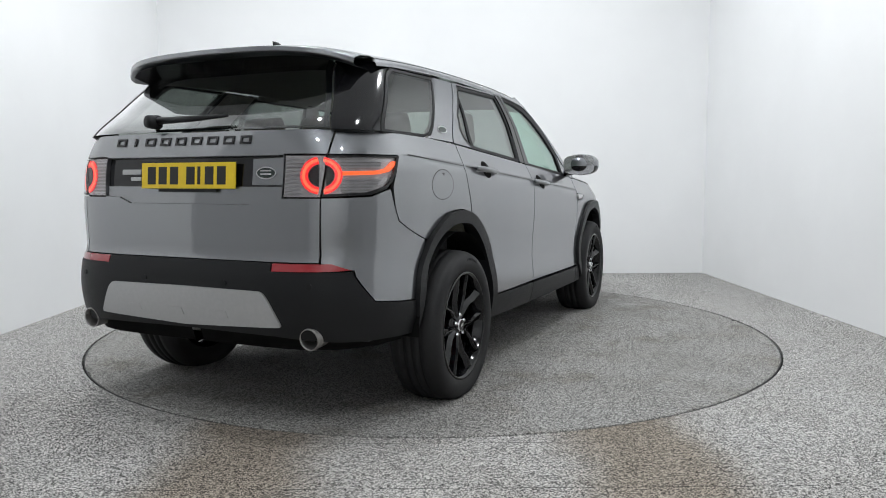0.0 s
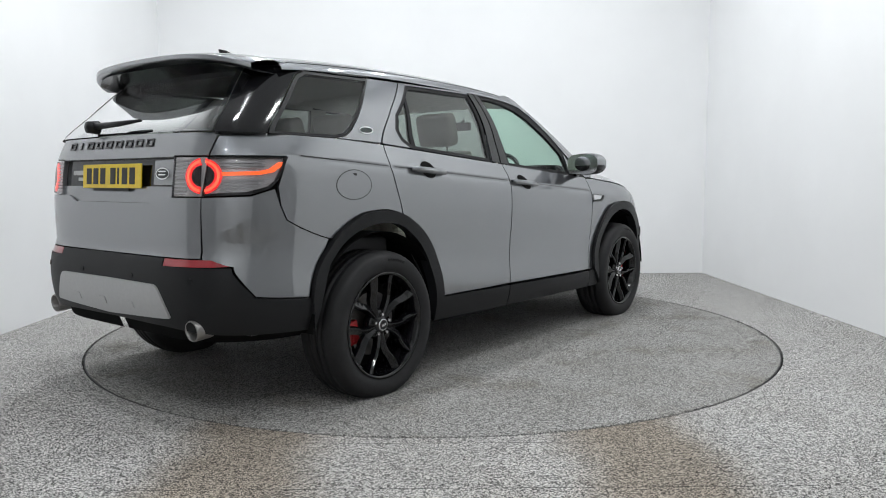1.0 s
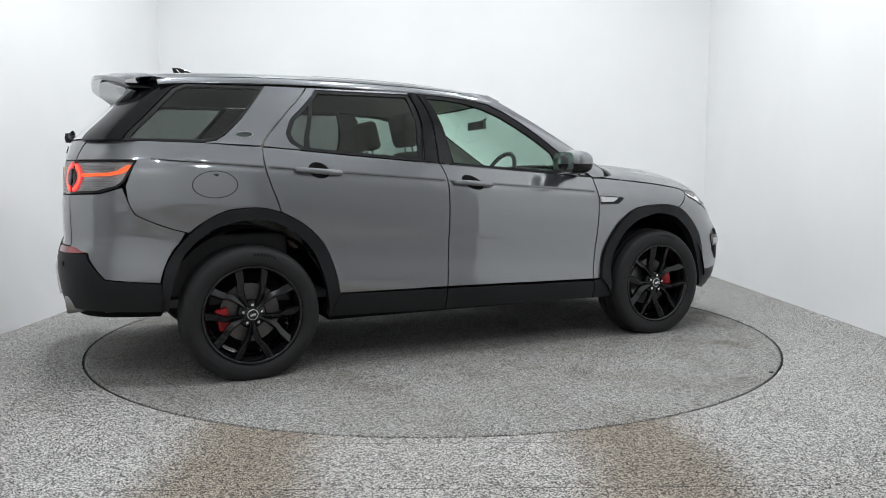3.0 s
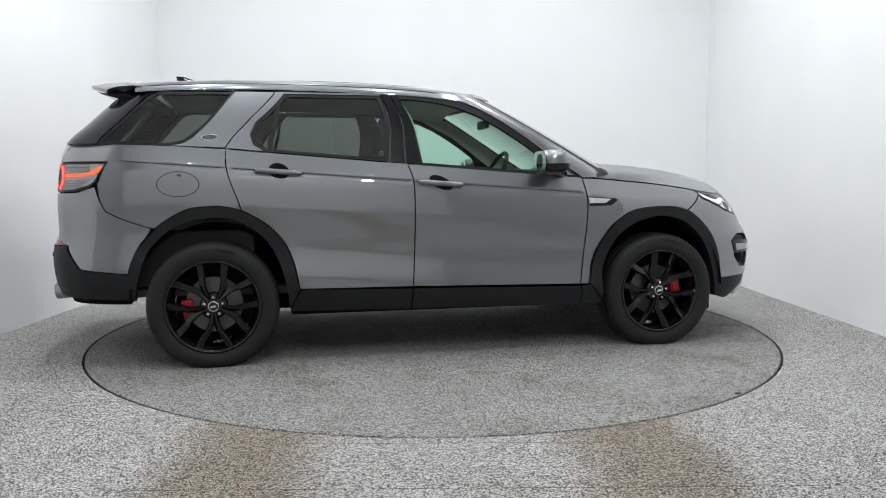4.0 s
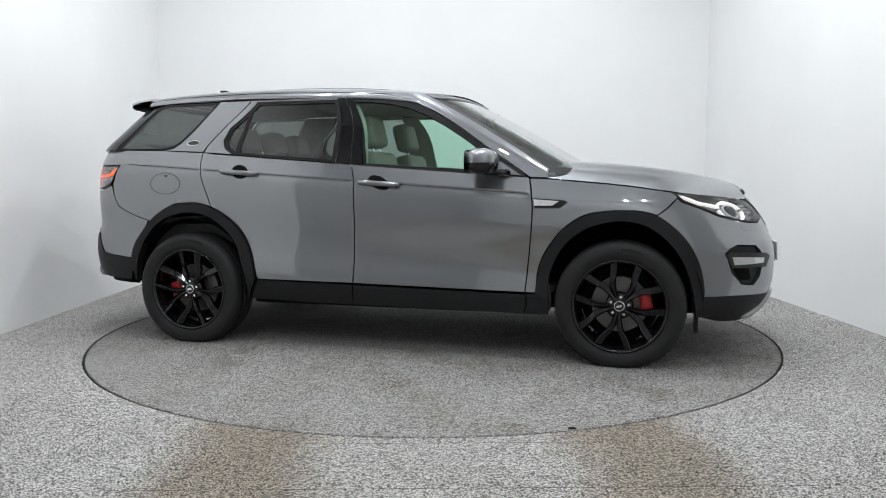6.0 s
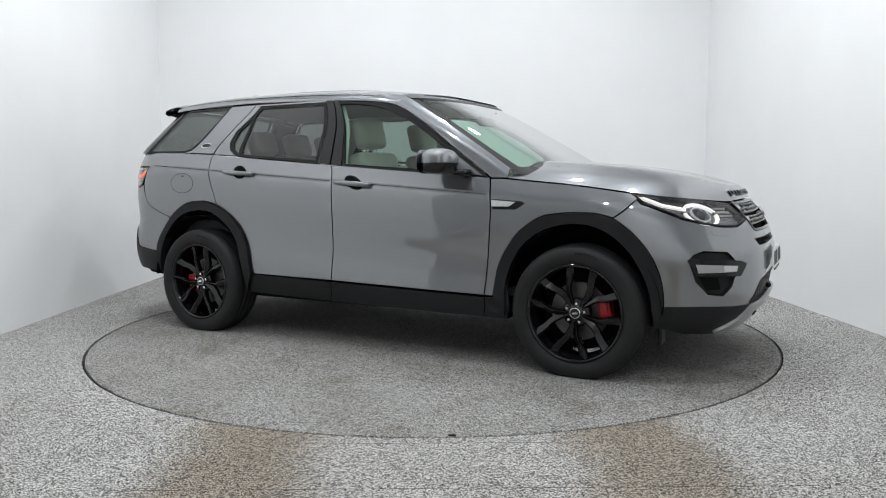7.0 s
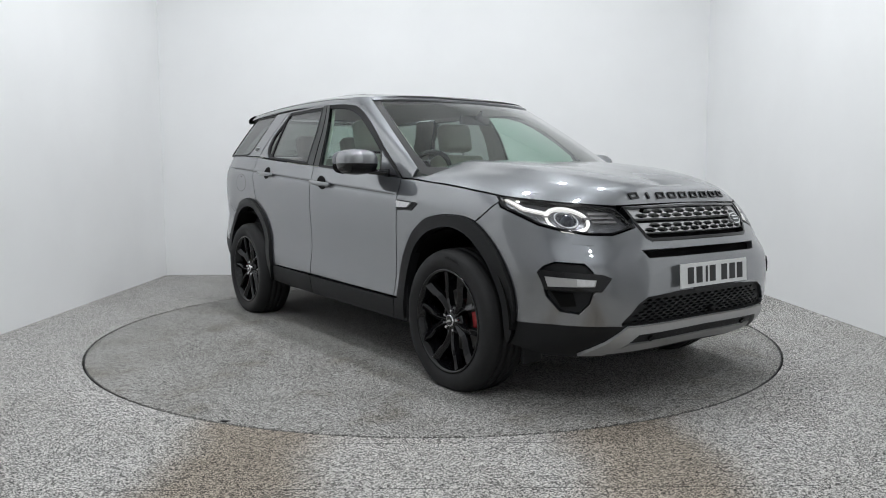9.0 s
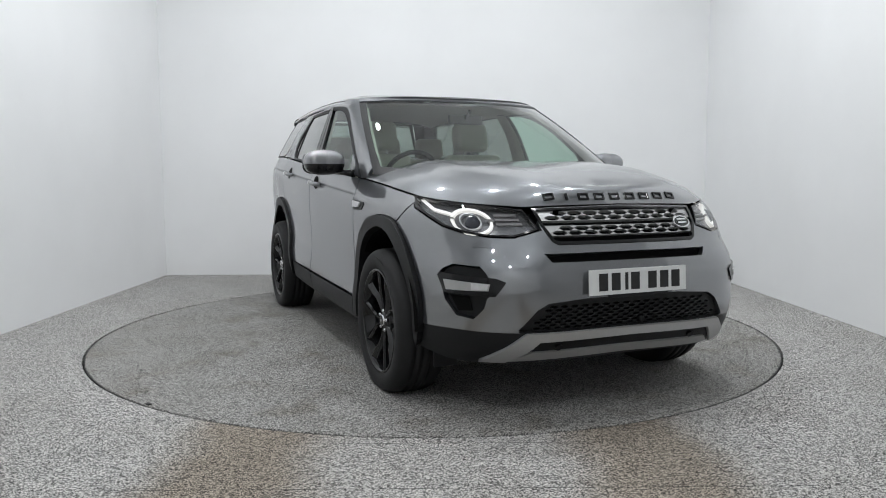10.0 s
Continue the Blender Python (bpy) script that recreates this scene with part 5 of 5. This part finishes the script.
def build_bonnet():
    edge = FENDER_TOP + [(1.70, 0.992), (1.80, 0.980), ("f", -0.65, 0.964), ("f", -0.47, 0.949), ("f", -0.25, 0.955), ("f", 0.0, 0.958)]
    flat = [LOWER.find(p) for p in edge]
    path = dense(flat, 0.03)
    path = path[:path.index(flat[-1]) + 1]
    rim = [LOWER.at(LOWER.u(s), z) for s, z in path]
    n = len(rim) - 1
    top = bonnet_top
    x0, x1 = 1.17, 1.99
    xs0, xs1 = rim[0].x, rim[-1].x

    def fn(a, b):
        i = min(int(a * n), n - 1)
        t = a * n - i
        e = rim[i].lerp(rim[i + 1], t)
        k = abs(2 * b - 1)
        sx = x0 + (x1 - x0) * ((e.x - xs0) / (xs1 - xs0)) ** 1.1
        x = sx + (e.x - sx) * k
        zc = top(min(sx, 1.99))
        zz = e.z + (zc - e.z) * (1 - k ** 4.2)
        ridge = 0.012 * max(0.0, min(1.0, (0.74 - k) / 0.10)) * max(0.0, min(1.0, (1.95 - x) / 0.4))
        ridge -= 0.012 * max(0.0, min(1.0, (0.60 - k) / 0.45)) * max(0.0, min(1.0, (1.95 - x) / 0.4))
        return Vector((x, (1 if b > 0.5 else -1) * abs(e.y) * k, zz + ridge))
    bm = bmesh.new()
    grid_mesh(bm, fn, 90, 64)
    bmesh.ops.remove_doubles(bm, verts=bm.verts, dist=0.0004)
    bmesh.ops.recalc_face_normals(bm, faces=bm.faces[:])
    global bonnet_tree
    bonnet_tree = BVHTree.FromBMesh(bm)
    bonnet = part("bonnet", bm, PAINT, car, "grey painted bonnet", True)
    letter_bars_bonnet(bonnet)
    bm = bmesh.new()
    grid_mesh(bm, lambda a, b: Vector((0.97 + 0.30 * (1 - abs(2 * b - 1) ** 2.5) + 0.06 - 0.20 * a, -0.76 + 1.52 * b, 1.085 + 0.03 * (1 - abs(2 * b - 1) ** 2))), 4, 30)
    part("scuttle", bm, SEAL, car, "black windscreen scuttle", True)
    for y0, y1 in ((-0.62, 0.02), (0.02, 0.60)):
        bm = bmesh.new()
        pts = []
        for i in range(7):
            y = y0 + (y1 - y0) * i / 6
            z = 1.112 + 0.012 * i / 6
            p = UPPER.at(UPPER.u(UPPER.find(("f", y if abs(y) > 1e-3 else 1e-3, z))[0]), z)
            pts.append(p + Vector((0.02, 0, 0.022)))
        tube(bm, pts, 0.009, 8)
        part("wiper", bm, SEAL, car, "black windscreen wiper", True)


def letter_bars_bonnet(bonnet):
    """Nine raised black open shapes stand for the model's lettering on the bonnet's lip."""
    for i in range(9):
        y = -0.335 + 0.67 * i / 8
        w = 0.012 if i == 1 else 0.052
        bm = bmesh.new()
        hit, nor = bonnet_tree.ray_cast(Vector((3.0, y, BADGE_Z)), Vector((-1, 0, 0)))[:2]
        nor = nor if nor.x > 0 else -nor
        side_axis = Vector((0, 1, 0)) - nor * nor.y
        side_axis.normalize()
        up_axis = nor.cross(side_axis)
        m = Matrix.Translation(hit) @ Matrix((nor, side_axis, up_axis)).transposed().to_4x4()
        h, t = 0.017, 0.009
        if i == 1:
            box(bm, -0.004, 0.007, -w / 2, w / 2, -h, h, 0.001, m)
        else:
            box(bm, -0.004, 0.007, -w / 2, -w / 2 + t, -h, h, 0.001, m)
            box(bm, -0.004, 0.007, w / 2 - t, w / 2, -h, h, 0.001, m)
            box(bm, -0.004, 0.0065, -w / 2 + t, w / 2 - t, -h, -h + t * 0.9, 0.001, m)
            box(bm, -0.004, 0.0065, -w / 2 + t, w / 2 - t, h - t * 0.9, h, 0.001, m)
        part("letter_bar", bm, GLOSS_BLACK, bonnet)


drip_line = curve((-1.90, 1.580), (-1.70, 1.600), (-1.46, 1.613), (-1.10, 1.621), (-0.50, 1.609), (-0.147, 1.594), (0.10, 1.566), (0.25, 1.52), (0.40, 1.46))
ridge_line = curve((-1.85, 1.656), (-1.60, 1.676), (-1.25, 1.690), (-0.85, 1.693), (-0.45, 1.686), (-0.10, 1.664), (0.15, 1.637), (0.42, 1.598))


def build_roof():
    def fn(a, b):
        k = abs(2 * b - 1)
        front = 0.37 - 0.21 * k ** 3
        x = -1.80 + (front + 1.80) * a
        zd = max(drip_line(x) - 0.018, 1.50)
        yd = upper_width(x, zd) + 0.002
        z = zd + (ridge_line(x) - zd) * (1 - k ** 4.5) ** 0.55
        return Vector((x, (1 if b > 0.5 else -1) * yd * k, z))

    def warp(b):
        t = 2 * b - 1
        return 0.5 + 0.5 * math.sin(t * math.pi / 2)
    bm = bmesh.new()
    grid_mesh(bm, lambda a, b: fn(a, warp(b)), 60, 60)
    bmesh.ops.recalc_face_normals(bm, faces=bm.faces[:])
    roof = part("roof", bm, PAINT, car, "grey painted roof", True)
    bm = bmesh.new()
    grid_mesh(bm, lambda a, b: fn(0.42 + 0.37 * a, 0.5 + 0.37 * (2 * b - 1)) + Vector((0, 0, 0.0015)), 40, 24)
    bmesh.ops.recalc_face_normals(bm, faces=bm.faces[:])
    part("roof_glass", bm, GLOSS_BLACK, roof, "dark panoramic roof glass", True)
    for sgn in (-1, 1):
        bm = bmesh.new()
        pts = [fn(a / 40, 0.5 + sgn * 0.478) + Vector((0, 0, 0.0005)) for a in range(1, 39)]
        tube(bm, pts, 0.0022, 6)
        part("roof_channel", bm, SEAL, roof, "black roof channel strip", True)
    bm = bmesh.new()
    rings = []
    for t in range(9):
        f = t / 8
        x0, x1 = -1.64 - 0.02 * f, -1.42 - 0.19 * f
        ring = []
        for k in range(12):
            a = k / 12 * math.tau
            ring.append(bm.verts.new(((x0 + x1) / 2 + (x1 - x0) / 2 * math.cos(a), 0.028 * (1 - 0.75 * f) * math.sin(a), 1.672 + 0.080 * f ** 0.8)))
        rings.append(ring)
    for r0, r1 in zip(rings, rings[1:]):
        for k in range(12):
            bm.faces.new((r0[k], r0[(k + 1) % 12], r1[(k + 1) % 12], r1[k]))
    bm.faces.new(rings[-1])
    bmesh.ops.recalc_face_normals(bm, faces=bm.faces[:])
    part("aerial_fin", bm, GLOSS_BLACK, roof, "dark roof aerial fin", True)


build_body()


# ---------------------------------------------------------------- wheels
RIM_R = 0.262


def tyre_mesh():
    bm = bmesh.new()
    prof = [(RIM_R - 0.012, -0.095), (RIM_R + 0.004, -0.112), (0.285, -0.124), (0.315, -0.128), (0.341, -0.123), (0.356, -0.112), (0.365, -0.094), (0.3695, -0.070),
            (0.371, -0.048), (0.363, -0.046), (0.363, -0.036), (0.3715, -0.034), (0.372, -0.008), (0.364, -0.006), (0.364, 0.006), (0.372, 0.008),
            (0.3715, 0.034), (0.363, 0.036), (0.363, 0.046), (0.371, 0.048), (0.3695, 0.070), (0.365, 0.094), (0.356, 0.112), (0.341, 0.123), (0.315, 0.128), (0.285, 0.124), (RIM_R + 0.004, 0.112), (RIM_R - 0.012, 0.095)]
    seg = 144
    rings = []
    for k in range(seg):
        a = 2 * math.pi * k / seg
        ring = []
        for r, o in prof:
            cut = 0.003 if (k % 2 == 0 and 0.05 < abs(o) < 0.115 and r > 0.345) else 0.0
            z = (r - cut) * math.sin(a)
            z = max(z, -HUB_Z + 0.0005)
            ring.append(bm.verts.new(((r - cut) * math.cos(a), o, z)))
        rings.append(ring)
    for k in range(seg):
        a, b = rings[k], rings[(k + 1) % seg]
        for i in range(len(prof) - 1):
            bm.faces.new((a[i], b[i], b[i + 1], a[i + 1]))
    return bm


def rim_mesh():
    bm = bmesh.new()
    lathe(bm, [(RIM_R - 0.014, -0.100), (RIM_R + 0.002, -0.112), (RIM_R + 0.006, -0.108), (RIM_R + 0.006, -0.118), (RIM_R - 0.004, -0.119), (RIM_R - 0.012, -0.108), (RIM_R - 0.018, -0.085), (RIM_R - 0.030, -0.06), (RIM_R - 0.034, 0.08), (RIM_R - 0.010, 0.10)], 72)
    bmesh.ops.recalc_face_normals(bm, faces=bm.faces[:])
    return bm


def spoke_mesh(sgn):
    """One arm of a split spoke, about the upright axis; the outer face lies towards -y."""
    bm = bmesh.new()
    rings = []
    st = [(0.040, 33, 0.016, -0.084), (0.075, 30.5, 0.0165, -0.088), (0.115, 27.0, 0.0170, -0.092), (0.150, 23.5, 0.0185, -0.096), (0.178, 18.6, 0.0205, -0.101), (0.212, 16.4, 0.0215, -0.105), (0.254, 15.2, 0.0230, -0.110)]
    for r, ang, w, y in st:
        a = radians(90 + sgn * ang)
        c, t = Vector((math.cos(a), 0, math.sin(a))) * r, Vector((-math.sin(a), 0, math.cos(a)))
        ring = []
        for dx, dy in ((-1.0, 0.042), (-1.0, 0.010), (-0.62, 0.0), (-0.38, 0.0), (1.0, 0.017), (1.0, 0.042)):
            ring.append(bm.verts.new(c + t * (w * dx * sgn) + Vector((0, y + dy, 0))))
        rings.append(ring)
    for r0, r1 in zip(rings, rings[1:]):
        for k in range(6):
            bm.faces.new((r0[k], r0[(k + 1) % 6], r1[(k + 1) % 6], r1[k]))
    bm.faces.new(rings[0])
    bm.faces.new(rings[-1])
    bmesh.ops.recalc_face_normals(bm, faces=bm.faces[:])
    return bm


def build_wheel(name, x, side, caliper_angle):
    w = new(name)
    w.parent = car
    tagged(w, "black five-spoke alloy wheel with a black tyre")
    w.matrix_basis = Matrix.Translation((x, -side * (HUB_Y - 0.118), HUB_Z)) @ Matrix.Rotation(0 if side > 0 else math.pi, 4, "Z")
    tyre = part("tyre", tyre_mesh(), RUBBER, w, "worn black rubber tyre", True)
    part("rim", rim_mesh(), RIM_BLACK, w, "gloss black rim", True)
    turn = 8.0 if x > 0 else 0.0
    for k in range(5):
        for sgn in (-1, 1):
            bm = spoke_mesh(sgn)
            bmesh.ops.rotate(bm, verts=bm.verts, cent=(0, 0, 0), matrix=Matrix.Rotation(radians(72 * k + turn), 3, "Y"))
            part("spoke", bm, RIM_BLACK, w)
    bm = bmesh.new()
    lathe(bm, [(0.0, -0.088), (0.034, -0.088), (0.040, -0.082), (0.070, -0.074), (0.078, -0.066), (0.078, -0.03)], 40)
    bmesh.ops.recalc_face_normals(bm, faces=bm.faces[:])
    part("hub", bm, RIM_BLACK, w, "", True)
    bm = bmesh.new()
    lathe(bm, [(0.0, -0.096), (0.024, -0.096), (0.024, -0.0975), (0.029, -0.0975), (0.031, -0.090), (0.031, -0.08)], 36)
    part("centre_ring", bm, CHROME, w, "silver centre cap ring", True)
    bm = bmesh.new()
    lathe(bm, [(0.0, -0.0985), (0.025, -0.0982)], 30)
    bmesh.ops.recalc_face_normals(bm, faces=bm.faces[:])
    part("centre_cap", bm, GLOSS_BLACK, w, "black centre cap")
    bm = bmesh.new()
    box(bm, -0.015, 0.015, -0.1000, -0.0985, -0.006, 0.006, 0.0, Matrix.Rotation(radians(-12), 4, "Y"))
    part("cap_mark", bm, CHROME, w)
    for k in range(5):
        a = radians(90 + 72 * k - turn)
        bm = bmesh.new()
        lathe(bm, [(0.0, -0.094), (0.008, -0.094), (0.0105, -0.088), (0.0105, -0.07)], 6, "y", Matrix.Translation((0.052 * math.cos(a), 0, 0.052 * math.sin(a))))
        bmesh.ops.recalc_face_normals(bm, faces=bm.faces[:])
        part("wheel_nut", bm, CHROME, w, "bright wheel nut")
    bm = bmesh.new()
    lathe(bm, [(0.06, -0.012), (0.16, -0.012), (0.16, 0.012), (0.06, 0.012)], 48)
    bmesh.ops.recalc_face_normals(bm, faces=bm.faces[:])
    part("brake_disc", bm, DISC_STEEL, w, "grey brake disc")
    bm = bmesh.new()
    m = Matrix.Rotation(radians(caliper_angle if side > 0 else 180 - caliper_angle), 4, "Y")
    box(bm, 0.112, 0.180, -0.036, 0.04, -0.060, 0.060, 0.012, m)
    box(bm, 0.125, 0.165, -0.044, -0.034, -0.04, 0.04, 0.006, m)
    part("brake_caliper", bm, CALIPER_RED, w, "red brake caliper")
    bm = bmesh.new()
    lathe(bm, [(0.0, 0.03), (0.22, 0.03)], 40)
    part("backing_plate", bm, LINER, w, "dark backing plate")
    # raised lettering bars on the sidewall
    for base, k in ((80, 7),):
        for i in range(k):
            a = radians(base + (i - k / 2) * 3.2)
            m = Matrix.Rotation(-a, 4, "Y") @ Matrix.Translation((0.325, -0.1275, 0)) @ Matrix.Rotation(radians(-12), 4, "Z")
            bm = bmesh.new()
            box(bm, -0.008, 0.008, -0.0010, 0.0005, -0.0055, 0.0055, 0.0, m)
            part("sidewall_bar", bm, SEAL, tyre)
    # dark wheel housing
    bm = bmesh.new()
    sgn = side
    arc = [(0.455 * math.cos(radians(a)), 0.455 * math.sin(radians(a)) + 0.01) for a in range(2, 179, 8)]
    vs = [[bm.verts.new((p[0], y, p[1])) for y in (-0.085, 0.28)] for p in arc]
    for a, b in zip(vs, vs[1:]):
        bm.faces.new((a[0], a[1], b[1], b[0]))
    bm.faces.new([v[1] for v in vs])
    part("wheel_housing", bm, LINER, w, "black wheel arch liner", True)


for side in (1, -1):
    build_wheel("rear_wheel", AXLE_R, side, 170)
    build_wheel("front_wheel", AXLE_F, side, -12)


# ---------------------------------------------------------------- cabin
def cushion(bm, x0, x1, w, z0, z1, r, m=None):
    box(bm, x0, x1, -w / 2, w / 2, z0, z1, r, m)


def build_seat(y):
    seat = new("front_seat")
    seat.parent = car
    seat.location = (0, y, 0)
    tagged(seat, "cream leather front seat")
    bm = bmesh.new()
    cushion(bm, -0.06, 0.46, 0.50, 0.55, 0.70, 0.05)
    part("seat_cushion", bm, LEATHER, seat, "", True)
    lean = Matrix.Translation((-0.04, 0, 0.66)) @ Matrix.Rotation(radians(-14), 4, "Y")
    bm = bmesh.new()
    cushion(bm, -0.13, 0.0, 0.46, 0.0, 0.62, 0.05, lean)
    for s in (-1, 1):
        box(bm, -0.12, 0.05, s * 0.22 - 0.04, s * 0.22 + 0.04, 0.08, 0.52, 0.035, lean)
    part("backrest", bm, LEATHER, seat, "", True)
    bm = bmesh.new()
    box(bm, -0.115, 0.0, -0.135, 0.135, 0.655, 0.865, 0.045, lean)
    part("headrest", bm, LEATHER, seat, "", True)
    for s in (-0.06, 0.06):
        bm = bmesh.new()
        tube(bm, [lean @ Vector((-0.06, s, 0.60)), lean @ Vector((-0.06, s, 0.70))], 0.007, 8)
        part("headrest_post", bm, CHROME, seat)


def build_cabin():
    for y in (-0.37, 0.37):
        build_seat(y)
    bench = new("rear_bench")
    bench.parent = car
    tagged(bench, "cream leather rear bench")
    bm = bmesh.new()
    cushion(bm, -1.0, -0.50, 1.24, 0.58, 0.74, 0.05)
    part("seat_cushion", bm, LEATHER, bench, "", True)
    lean = Matrix.Translation((-0.95, 0, 0.70)) @ Matrix.Rotation(radians(-18), 4, "Y")
    bm = bmesh.new()
    cushion(bm, -0.14, 0.0, 1.26, 0.0, 0.58, 0.05, lean)
    part("backrest", bm, LEATHER, bench, "", True)
    for y in (-0.40, 0.0, 0.40):
        bm = bmesh.new()
        box(bm, -0.11, 0.0, y - 0.12, y + 0.12, 0.60, 0.77, 0.04, lean)
        part("headrest", bm, LEATHER, bench, "", True)
    bm = bmesh.new()
    box(bm, -2.1, 1.0, -0.78, 0.78, 0.40, 0.44, 0.0)
    box(bm, -2.05, -1.15, -0.72, 0.72, 0.44, 0.78, 0.02)
    part("cabin_floor", bm, DASH, car, "dark cabin floor")
    bm = bmesh.new()
    grid_mesh(bm, lambda a, b: Vector((0.52 + 0.70 * (1 - 0.25 * abs(2 * b - 1) ** 2.5) * a, -0.79 + 1.58 * b, 0.60 + 0.475 * min(1.0, a * 5) ** 0.5 + 0.03 * math.sin(math.pi * a))), 24, 24)
    dash = part("dashboard", bm, DASH, car, "dark dashboard", True)
    bm = bmesh.new()
    box(bm, 0.50, 0.78, -0.55, -0.19, 1.05, 1.135, 0.035)
    part("instrument_hood", bm, DASH, dash, "", True)
    wheel = new("steering_wheel")
    wheel.parent = car
    wheel.matrix_basis = Matrix.Translation((0.415, -0.37, 1.085)) @ Matrix.Rotation(radians(27), 4, "Y")
    tagged(wheel, "dark leather steering wheel")
    bm = bmesh.new()
    n, k = 40, 10
    vs = [[bm.verts.new(((0.014 * math.cos(j / k * math.tau)), (0.178 + 0.016 * math.sin(j / k * math.tau)) * math.cos(i / n * math.tau), (0.178 + 0.016 * math.sin(j / k * math.tau)) * math.sin(i / n * math.tau))) for j in range(k)] for i in range(n)]
    for i in range(n):
        for j in range(k):
            bm.faces.new((vs[i][j], vs[(i + 1) % n][j], vs[(i + 1) % n][(j + 1) % k], vs[i][(j + 1) % k]))
    part("wheel_rim", bm, SEAL, wheel, "", True)
    bm = bmesh.new()
    box(bm, -0.01, 0.06, -0.07, 0.07, -0.06, 0.05, 0.02)
    box(bm, 0.0, 0.02, -0.17, 0.17, -0.025, 0.015, 0.006)
    part("wheel_boss", bm, SEAL, wheel, "", True)
    bm = bmesh.new()
    box(bm, 0.43, 0.46, -0.12, 0.12, 1.43, 1.49, 0.012)
    tube(bm, [(0.46, 0, 1.47), (0.52, 0, 1.51)], 0.012, 8)
    part("cabin_mirror", bm, SEAL, car, "black cabin mirror")
    bm = bmesh.new()
    grid_mesh(bm, lambda a, b: Vector((-1.75 + 2.02 * a, (2 * b - 1) * (upper_width(-1.75 + 2.02 * a, 1.56) - 0.03), ridge_line(-1.75 + 2.02 * a) - 0.055 - 0.05 * abs(2 * b - 1) ** 4)), 20, 16)
    part("headlining", bm, HEADLINER, car, "pale fabric headlining", True)
    for side in (1, -1):
        sheet("door_lining", LOWER, [(-1.28, 1.215), (-0.25, 1.150), (0.85, 1.065), (0.84, 0.45), (-0.90, 0.45), (-1.2, 0.90)], DASH, car, "dark door lining", side=side, off=-0.075, depth=0, step=0.08, gap=0)
        sheet("pillar_lining", UPPER, [(-0.05, 1.585), (0.118, 1.540), (0.363, 1.420), (0.593, 1.258), (0.80, 1.11), ("f", -0.770, 1.13), ("f", -0.735, 1.25), ("f", -0.688, 1.40), ("f", -0.630, 1.55)], HEADLINER, car, "pale pillar lining", side=side, off=-0.028, depth=0, gap=0)
        sheet("pillar_lining", UPPER, [(-0.42, 1.585), (-0.28, 1.585), (-0.15, 1.155), (-0.38, 1.165)], HEADLINER, car, "pale pillar lining", side=side, off=-0.035, depth=0, gap=0)
        sheet("pillar_lining", UPPER, [(-1.235, 1.585), (-1.44, 1.352), (-1.60, 1.262), (-1.26, 1.25), (-1.10, 1.44), (-0.98, 1.585)], HEADLINER, car, "pale pillar lining", side=side, off=-0.03, depth=0, gap=0)
        for x0, x1 in ((-0.95, -0.40), (-0.28, 0.02)):
            sheet("cant_lining", UPPER, [(x0, 1.600), (x1, 1.600), (x1, 1.572), (x0, 1.572)], HEADLINER, car, "pale roof edge lining", side=side, off=-0.03, depth=0, gap=0)


build_cabin()


# ---------------------------------------------------------------- motion
def heading(t):
    return 1.13259 - 0.23143 * t - 0.00102978 * t * t + 0.0000986456 * t ** 3


def motions():
    times = [i * 0.5 for i in range(21)]
    walk(turntable, [(t, Matrix.Rotation(heading(t) - heading(5.0), 4, "Z")) for t in times])
    walk(car, [(t, Matrix.Rotation(heading(t), 4, "Z") @ Matrix.Translation((-0.0668, 0.0696, 0.0))) for t in times])


motions()
